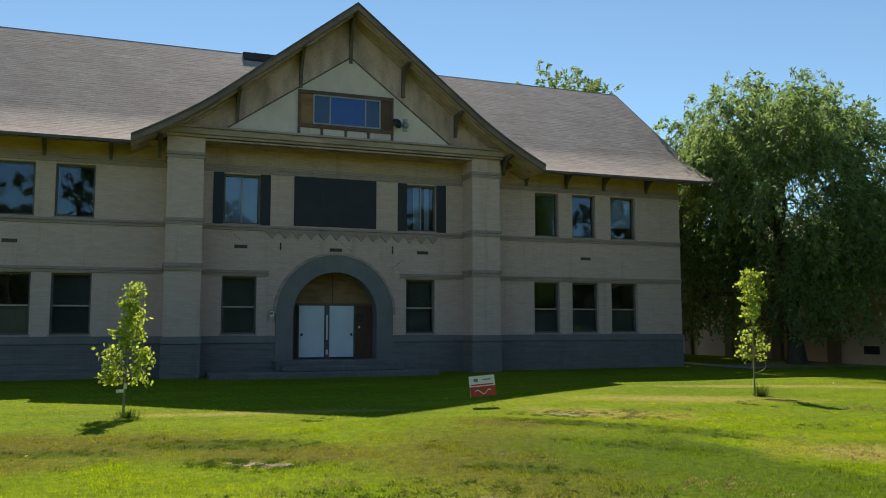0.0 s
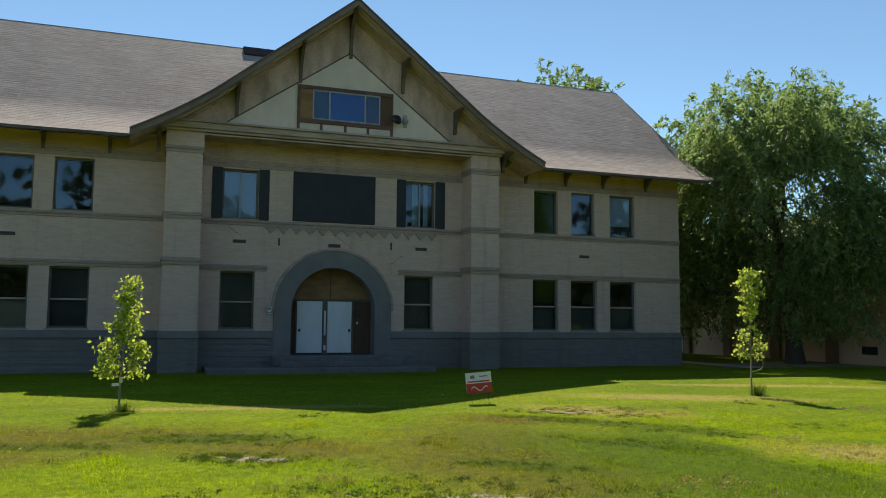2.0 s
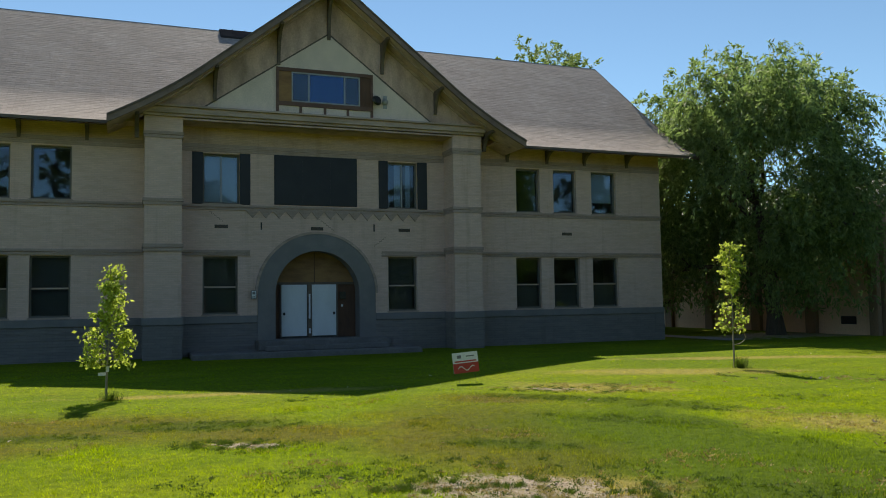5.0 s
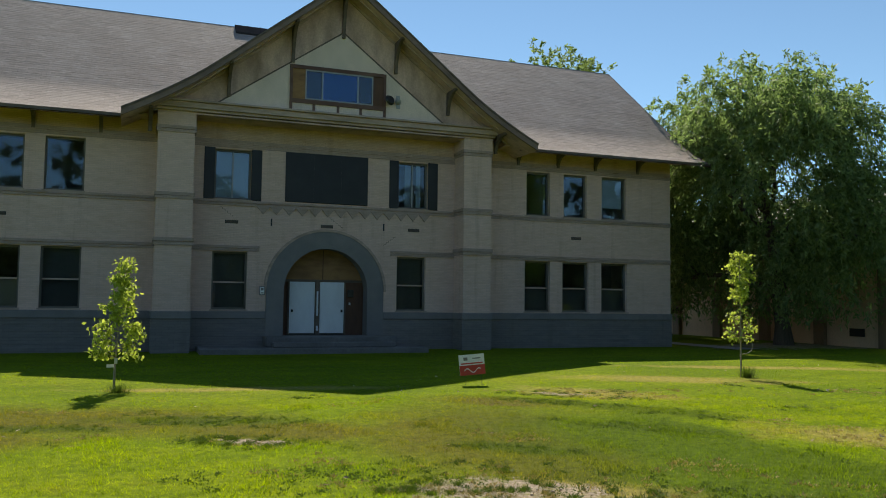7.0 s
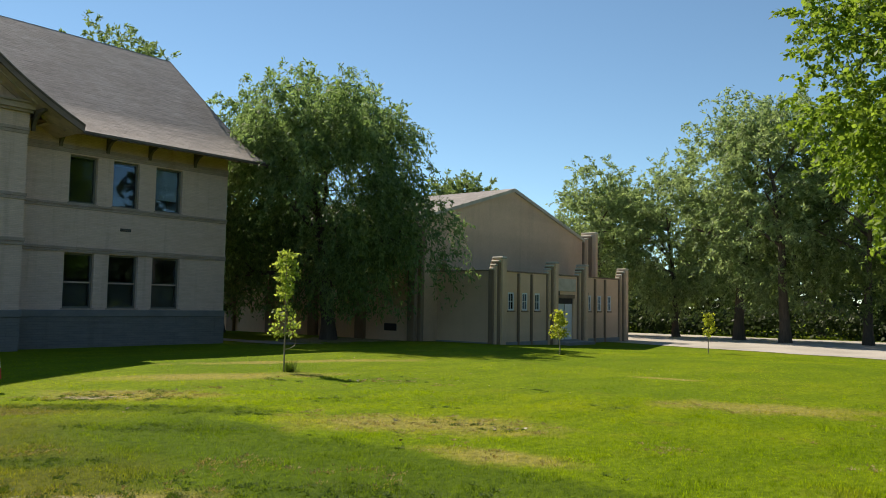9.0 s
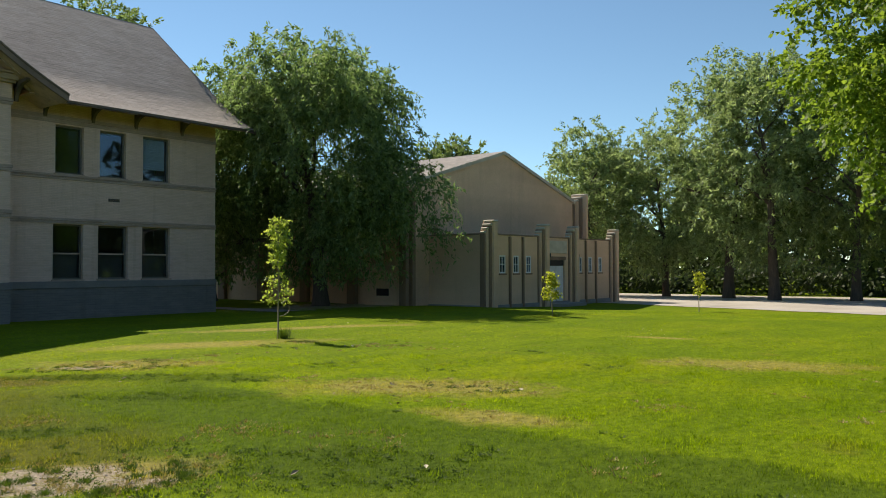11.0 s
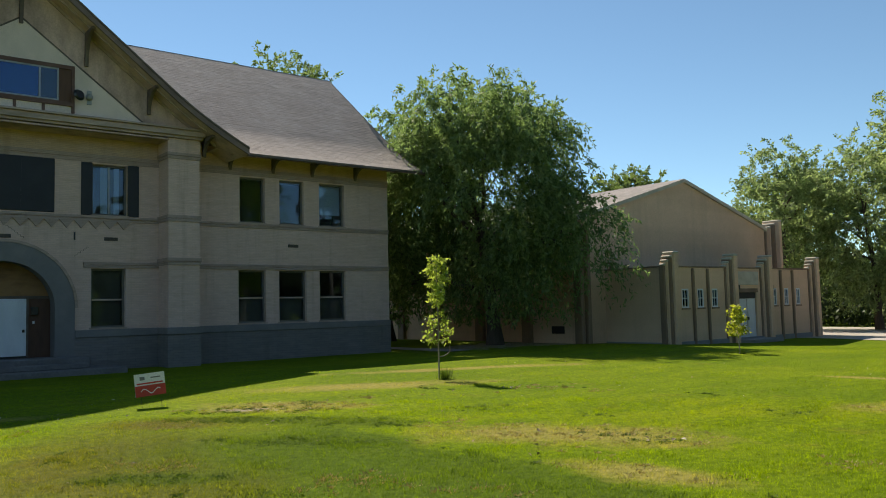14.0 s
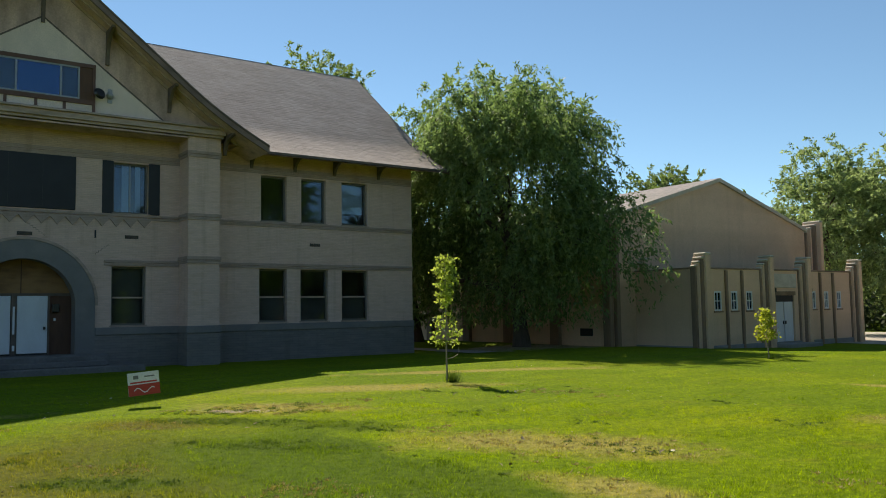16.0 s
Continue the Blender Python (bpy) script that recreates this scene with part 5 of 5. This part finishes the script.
def young_tree(place, height, tiers, seed, leaf, size, label, whip=False):
    """A straight slim stem; tiers: height, reach, leaves of each whorl of short arms."""
    rng, rs = random.Random(seed), np.random.RandomState(seed)
    verts, faces, spots, ways = [], [], [], []
    trunk = bend(rng, Vector((0, 0, -0.1)), Vector((0.0, 0, 1)), height, 8, 0.018)
    tube(verts, faces, trunk, [0.026 * (1 - 0.8 * i / 8) for i in range(9)], 6)
    turn = rng.uniform(0, 6.28)
    for z, reach, count in tiers:
        p = trunk[0].lerp(trunk[-1], min((z - 0.08 + 0.1) / height, 0.98))
        arms = 3 if reach > 0.25 else 2
        for k in range(arms):
            turn += 6.283 / arms + rng.uniform(-0.35, 0.35)
            tw = bend(rng, p, Vector((math.cos(turn), math.sin(turn), rng.uniform(0.25, 0.7))), reach * rng.uniform(0.75, 1.1), 4, 0.1, 0.25)
            tube(verts, faces, tw, [0.008 * (1 - 0.7 * q / 4) for q in range(5)], 4)
            turn += 1.1
            n = int(count * 1.5) // arms
            at = rs.uniform(0.25, 1.0, n) ** 0.7 * 4
            i = np.minimum(at.astype(int), 3)
            line = np.array([tuple(q) for q in tw])
            spots.append(line[i] + (line[i + 1] - line[i]) * (at - i)[:, None] + rs.normal(size=(n, 3)) * np.array([0.075, 0.075, 0.05]))
            ways.append(rs.normal(size=(n, 3)) * 0.8 + np.array([math.cos(turn), math.sin(turn), 0]) * 0.3 + np.array([0, 0, -0.55]))
    if whip:
        hoop = [Vector((0.02 + 0.42 * math.sin(t), 0.05, 0.78 - 0.2 * math.cos(t))) for t in (0, 0.5, 1.0, 1.5, 2.0)]
        tube(verts, faces, hoop, [0.011] * 5, 5)
        bare = [Vector((0.02 + 0.3 * f, -0.1 * f, 1.15 + 0.55 * f ** 1.6)) for f in (0, 0.3, 0.6, 0.8, 1.0)]
        tube(verts, faces, bare, [0.009, 0.008, 0.007, 0.006, 0.004], 5)
    spots, ways = np.concatenate(spots), np.concatenate(ways)
    root = thing("young_tree", (*place, ground_z(*place)), label, "tree", "young lawn trees")
    tk = new("trunk", numpy_mesh("trunk", np.array([tuple(v) for v in verts]), np.array(faces), "bark_pale"))
    tk.parent = root
    cr = new("crown", leaves_mesh("crown", spots, ways, size * rs.uniform(0.6, 1.3, len(spots)), rs, leaf, 0.72))
    cr.parent = root
    return root


lime = young_tree((-0.39, 19.25), 2.68, [(0.72, 0.62, 110), (0.93, 0.45, 90), (1.11, 0.62, 150), (1.31, 0.6, 150), (1.54, 0.5, 120), (1.72, 0.6, 120), (1.94, 0.5, 130), (2.13, 0.6, 140), (2.31, 0.42, 110), (2.53, 0.26, 80), (2.65, 0.16, 40)], 3, "leaf_young", 0.09, "slim young tree with bright lime leaves")
part("tag", boxes((-0.15, -0.01, -0.03, -0.022, 0.48, 0.54), (-0.01, 0.05, -0.035, -0.027, 0.55, 0.66)), "sign_white", lime, "pale plastic nursery tags on the stem")
young_tree((14.7, 18.62), 3.3, [(1.08, 0.3, 60), (1.3, 0.38, 75), (1.55, 0.42, 60), (1.8, 0.2, 24), (2.06, 0.34, 70), (2.28, 0.46, 120), (2.5, 0.4, 120), (2.72, 0.46, 130), (2.92, 0.36, 100), (3.1, 0.28, 80), (3.26, 0.14, 40)], 7, "leaf_young", 0.09, "slim young tree with bright lime leaves and a bent stake", True)
young_tree((27.62, 17.78), 1.75, [(0.75, 0.3, 60), (0.95, 0.38, 90), (1.15, 0.4, 100), (1.35, 0.34, 90), (1.55, 0.22, 60), (1.7, 0.12, 30)], 12, "leaf_yellow", 0.11, "small young tree with yellow leaves")
young_tree((41.3, 17.2), 2.1, [(1.0, 0.3, 40), (1.25, 0.42, 70), (1.5, 0.42, 80), (1.75, 0.34, 70), (2.0, 0.2, 40)], 14, "leaf_yellow", 0.13, "small young tree with yellow leaves")

# ---- yard sign ----
sign = thing("yard_sign", (7.1, 18.55, ground_z(7.1, 18.55)), "tilted white and red yard sign on wire legs", "sign")
sign.matrix_basis = pose(7.15, 18.55, ground_z(7.1, 18.55) + 0.03, -6, -4, 0)
panel = part("panel", boxes((-0.31, 0.31, -0.005, 0.005, 0.2, 0.66)), "sign_white", sign, "corrugated plastic panel")
part("red_field", boxes((-0.31, 0.31, -0.009, -0.0055, 0.2, 0.42)), "sign_red", sign)
part("bar", boxes((-0.2, -0.1, -0.009, -0.006, 0.53, 0.6)), "sign_ink", sign)
part("bar", boxes((0.02, 0.22, -0.009, -0.006, 0.555, 0.58)), "sign_ink", sign)
part("bar", boxes((-0.27, 0.26, -0.009, -0.006, 0.445, 0.475)), "sign_red", sign)
bm = bmesh.new()
for i in range(8):
    xa, xb = -0.2 + 0.05 * i, -0.15 + 0.05 * i
    za, zb = 0.29 + 0.05 * math.sin(i * 1.1), 0.29 + 0.05 * math.sin((i + 1) * 1.1)
    prism(bm, [(xa, za), (xb, zb), (xb, zb + 0.022), (xa, za + 0.022)], -0.013, -0.0095)
part("swoosh", bm, "sign_white", sign)
for x in (-0.2, 0.2):
    part("leg", boxes((x - 0.0022, x + 0.0022, 0.006, 0.0104, -0.1, 0.6)), "metal", sign, "thin wire leg")


# ---- grass and litter ----
def in_spots(x, y, spots, grow=1.0):
    best = 9.0
    for cx, cy, a, b, turn in spots:
        c, s = math.cos(radians(turn)), math.sin(radians(turn))
        u, v = ((x - cx) * c + (y - cy) * s) / a, (-(x - cx) * s + (y - cy) * c) / b
        best = min(best, math.hypot(u, v))
    return best < grow


rs = np.random.RandomState(4)


def grass(name, n, x_range, y_range, tall, wide, test, label, mat="blades"):
    xs, ys = rs.uniform(*x_range, n), rs.uniform(*y_range, n)
    keep = np.array([test(x, y) for x, y in zip(xs, ys)])
    xs, ys = xs[keep], ys[keep]
    zs = np.array([ground_z(x, y) for x, y in zip(xs, ys)])
    n = len(xs)
    a = rs.uniform(0, 2 * math.pi, n)
    h = tall * rs.uniform(0.4, 1.3, n) * np.array([0.75 + 1.1 * max(0.0, noise.noise((x * 1.3, y * 1.3, 2)) + 0.6 * noise.noise((x * 4.1, y * 4.1, 5))) for x, y in zip(xs, ys)])
    lx, ly = rs.normal(size=n) * h * 0.45, rs.normal(size=n) * h * 0.45
    w = wide * rs.uniform(0.7, 1.3, n)
    p = np.stack([xs, ys, zs - 0.01], 1)
    s = np.stack([np.cos(a) * w, np.sin(a) * w, 0 * a], 1)
    t = p + np.stack([lx, ly, h], 1)
    verts = np.stack([p - s, p + s, t], 1).reshape(-1, 3)
    ob = new(name, numpy_mesh(name, verts, np.arange(n * 3).reshape(n, 3), mat))
    return tagged(ob, label, "grass", "", "stuff")


def lawn_near(x, y):
    d = math.hypot(x - 1, y - 1.5)
    if not (5.5 < d < 17) or y < 2.5 or in_spots(x, y, BARE, 0.85 + 0.3 * noise.noise((x * 3, y * 3, 0))):
        return False
    return rs.uniform() < (1.0 if d < 11 else (17 - d) / 6 * 0.7 + 0.3) * (0.5 if in_spots(x, y, DRY, 0.8) else 1.0)


def lawn_far(x, y):
    d = math.hypot(x - 1, y - 1.5)
    return 14 < d < 42 and not (x > lot_edge(y)[0] - 0.3) and y < 33 and rs.uniform() < max(0.25, 1.2 - d / 30)


grass("lawn_grass", 620000, (-5, 19), (2.5, 17), 0.04, 0.005, lawn_near, "short green lawn grass")
grass("lawn_grass", 400000, (-7, 42), (3, 32.5), 0.036, 0.012, lawn_far, "short green lawn grass", "blades_far")


def tuft(place, n, spread, tall, seed, mat="blades", label="tuft of taller grass"):
    r = np.random.RandomState(seed)
    a, d = r.uniform(0, 6.28, n), np.abs(r.normal(size=n)) * spread
    p = np.stack([np.cos(a) * d, np.sin(a) * d, 0 * a], 1)
    h = tall * r.uniform(0.5, 1.2, n)
    t = p + np.stack([np.cos(a) * h * 0.4 + r.normal(size=n) * 0.03, np.sin(a) * h * 0.4, h], 1)
    b = a + 1.57
    s = np.stack([np.cos(b), np.sin(b), 0 * b], 1) * 0.006
    verts = np.stack([p - s, p + s, t], 1).reshape(-1, 3)
    ob = new("grass_tuft", numpy_mesh("grass_tuft", verts, np.arange(n * 3).reshape(n, 3), mat))
    ob.location = (*place, ground_z(*place) - 0.01)
    return tagged(ob, label, "grass", "", "stuff")


def weeds(name, n, test, blades, spread, tall, mat, label):
    """Many small broad-leaved clumps lying low in the lawn."""
    out, r = [], np.random.RandomState(len(name))
    while len(out) < n:
        x, y = r.uniform(-3, 16), r.uniform(3.5, 17.5)
        if test(x, y):
            out.append((x, y, ground_z(x, y)))
    c = np.repeat(np.array(out), blades, 0)
    k = len(c)
    a, d = r.uniform(0, 6.28, k), np.abs(r.normal(size=k)) * spread * np.repeat(r.uniform(0.5, 1.6, n), blades)
    p = c + np.stack([np.cos(a) * d, np.sin(a) * d, 0 * a], 1)
    h = tall * r.uniform(0.4, 1.2, k)
    t = p + np.stack([np.cos(a) * h * 0.8, np.sin(a) * h * 0.8, h], 1)
    s = np.stack([-np.sin(a), np.cos(a), 0 * a], 1) * 0.009
    verts = np.stack([p - s, p + s, t], 1).reshape(-1, 3)
    return tagged(new(name, numpy_mesh(name, verts, np.arange(k * 3).reshape(k, 3), mat)), label, "grass", "", "stuff")


weeds("lawn_weeds", 700, lambda x, y: in_spots(x, y, LUSH, 1.1) or in_spots(x, y, BARE[:5], 2.6) or noise.noise((x * 0.8, y * 0.8, 7)) > 0.42, 44, 0.09, 0.02, "weed", "dark low weeds and clover in the lawn")
weeds("dry_straw", 520, lambda x, y: in_spots(x, y, DRY, 1.2) or in_spots(x, y, BARE[:5], 2.0) or noise.noise((x * 0.7, y * 0.7, 17)) > 0.35, 26, 0.09, 0.026, "straw", "dry straw-coloured grass in worn places")
tuft((14.8, 18.52), 260, 0.12, 0.32, 1, "weed", "tuft of taller grass round a stem")
tuft((-0.3, 19.05), 200, 0.14, 0.2, 2, "weed", "tuft of taller grass round a stem")
tuft((27.65, 17.7), 120, 0.1, 0.2, 3, "weed", "tuft of taller grass round a stem")
M["clod"] = plain_mat("dry_soil_clod", (0.46, 0.39, 0.29), (0.3, 0.24, 0.17), 9.0, 0.95)
rs = np.random.RandomState(77)
lump = np.array([(1, 0, 0), (0, 1, 0), (-1, 0, 0), (0, -1, 0), (0, 0, 0.7), (0, 0, -0.7)])
shell = np.array([(0, 1, 4), (1, 2, 4), (2, 3, 4), (3, 0, 4), (1, 0, 5), (2, 1, 5), (3, 2, 5), (0, 3, 5)])
for x, y, a, b, turn in BARE[:4]:
    n = int(30 + 60 * a * b)
    verts, faces = [], []
    for i in range(n):
        u, v = rs.normal(0, 0.5, 2) * (a, b)
        cs, sn = math.cos(radians(turn)), math.sin(radians(turn))
        px, py = u * cs - v * sn, u * sn + v * cs
        size = 0.008 + 0.02 * rs.uniform() ** 3
        faces += [tuple(f + 6 * i) for f in shell]
        verts += [tuple(p) for p in lump * size * rs.uniform(0.6, 1.3, (6, 3)) + (px, py, ground_z(x + px, y + py) + size * 0.35)]
    ob = new("soil_clods", numpy_mesh("soil_clods", np.array(verts), np.array(faces), "clod"))
    ob.location = (x, y, 0)
    tagged(ob, "pale dry clods of soil in a bare patch", "soil", "", "stuff")
rng = random.Random(9)
for i in range(56):
    c = BARE[i % 4]
    t = rng.uniform(0, 6.28)
    q = rng.uniform(0.7, 1.8)
    cs, sn = math.cos(radians(c[4])), math.sin(radians(c[4]))
    u, v = c[2] * math.cos(t) * q, c[3] * math.sin(t) * q
    tuft((c[0] + u * cs - v * sn, c[1] + u * sn + v * cs), 150, 0.05, 0.05, 20 + i, "weed", "small dark clump of grass in bare soil")

for i in range(34):
    c = BARE[i % 3]
    t, q = rng.uniform(0, 6.28), rng.uniform(0.2, 1.5)
    cs, sn = math.cos(radians(c[4])), math.sin(radians(c[4]))
    u, v = c[2] * math.cos(t) * q, c[3] * math.sin(t) * q
    tuft((c[0] + u * cs - v * sn, c[1] + u * sn + v * cs), 80, 0.08, 0.035, 140 + i, "straw", "dry straw-coloured tuft in bare soil")


def litter(place, size, seed, mat, label):
    """A curled dead leaf or a small heap of them."""
    r = random.Random(seed)
    bm = bmesh.new()
    for _ in range(1):
        m = pose(0, 0, size * 0.25, r.uniform(-35, 35), r.uniform(-35, 35), r.uniform(0, 360))
        vs = [bm.verts.new(m @ Vector(p)) for p in ((-size, 0, 0), (0, size * 0.5, size * 0.3), (size, 0, 0.1 * size), (0, -size * 0.5, size * 0.25), (0, 0, size * 0.06))]
        for a, b in ((0, 1), (1, 2), (2, 3), (3, 0)):
            bm.faces.new((vs[a], vs[b], vs[4]))
    ob = new("dead_leaf", mesh_of("dead_leaf", bm, mat))
    ob.location = (*place, ground_z(*place) + 0.02)
    return tagged(ob, label, "leaf litter", "leaf litter on the lawn")


for i, (x, y) in enumerate(((10.45, 8.45), (10.6, 8.4), (10.3, 8.6), (14.2, 15.3), (14.05, 15.2), (14.35, 15.25), (8.0, 10.9), (8.1, 10.8), (9.0, 9.4), (7.4, 13.9), (7.7, 14.3), (5.2, 7.2), (6.1, 6.4), (8.47, 8.99), (8.56, 8.92), (9.95, 10.3), (10.75, 8.35), (10.5, 8.75), (14.0, 15.4))):
    litter((x, y), 0.05, 100 + i, "dry_leaf" if i % 4 else "pale_leaf", "curled dead leaf on the grass")
for i in range(150):
    x, y = rng.uniform(-4, 24), rng.uniform(9.5, 21)
    litter((x, y), rng.uniform(0.018, 0.042), 200 + i, "dry_leaf" if rng.random() < 0.6 else "pale_leaf", "small dead leaf on the grass")
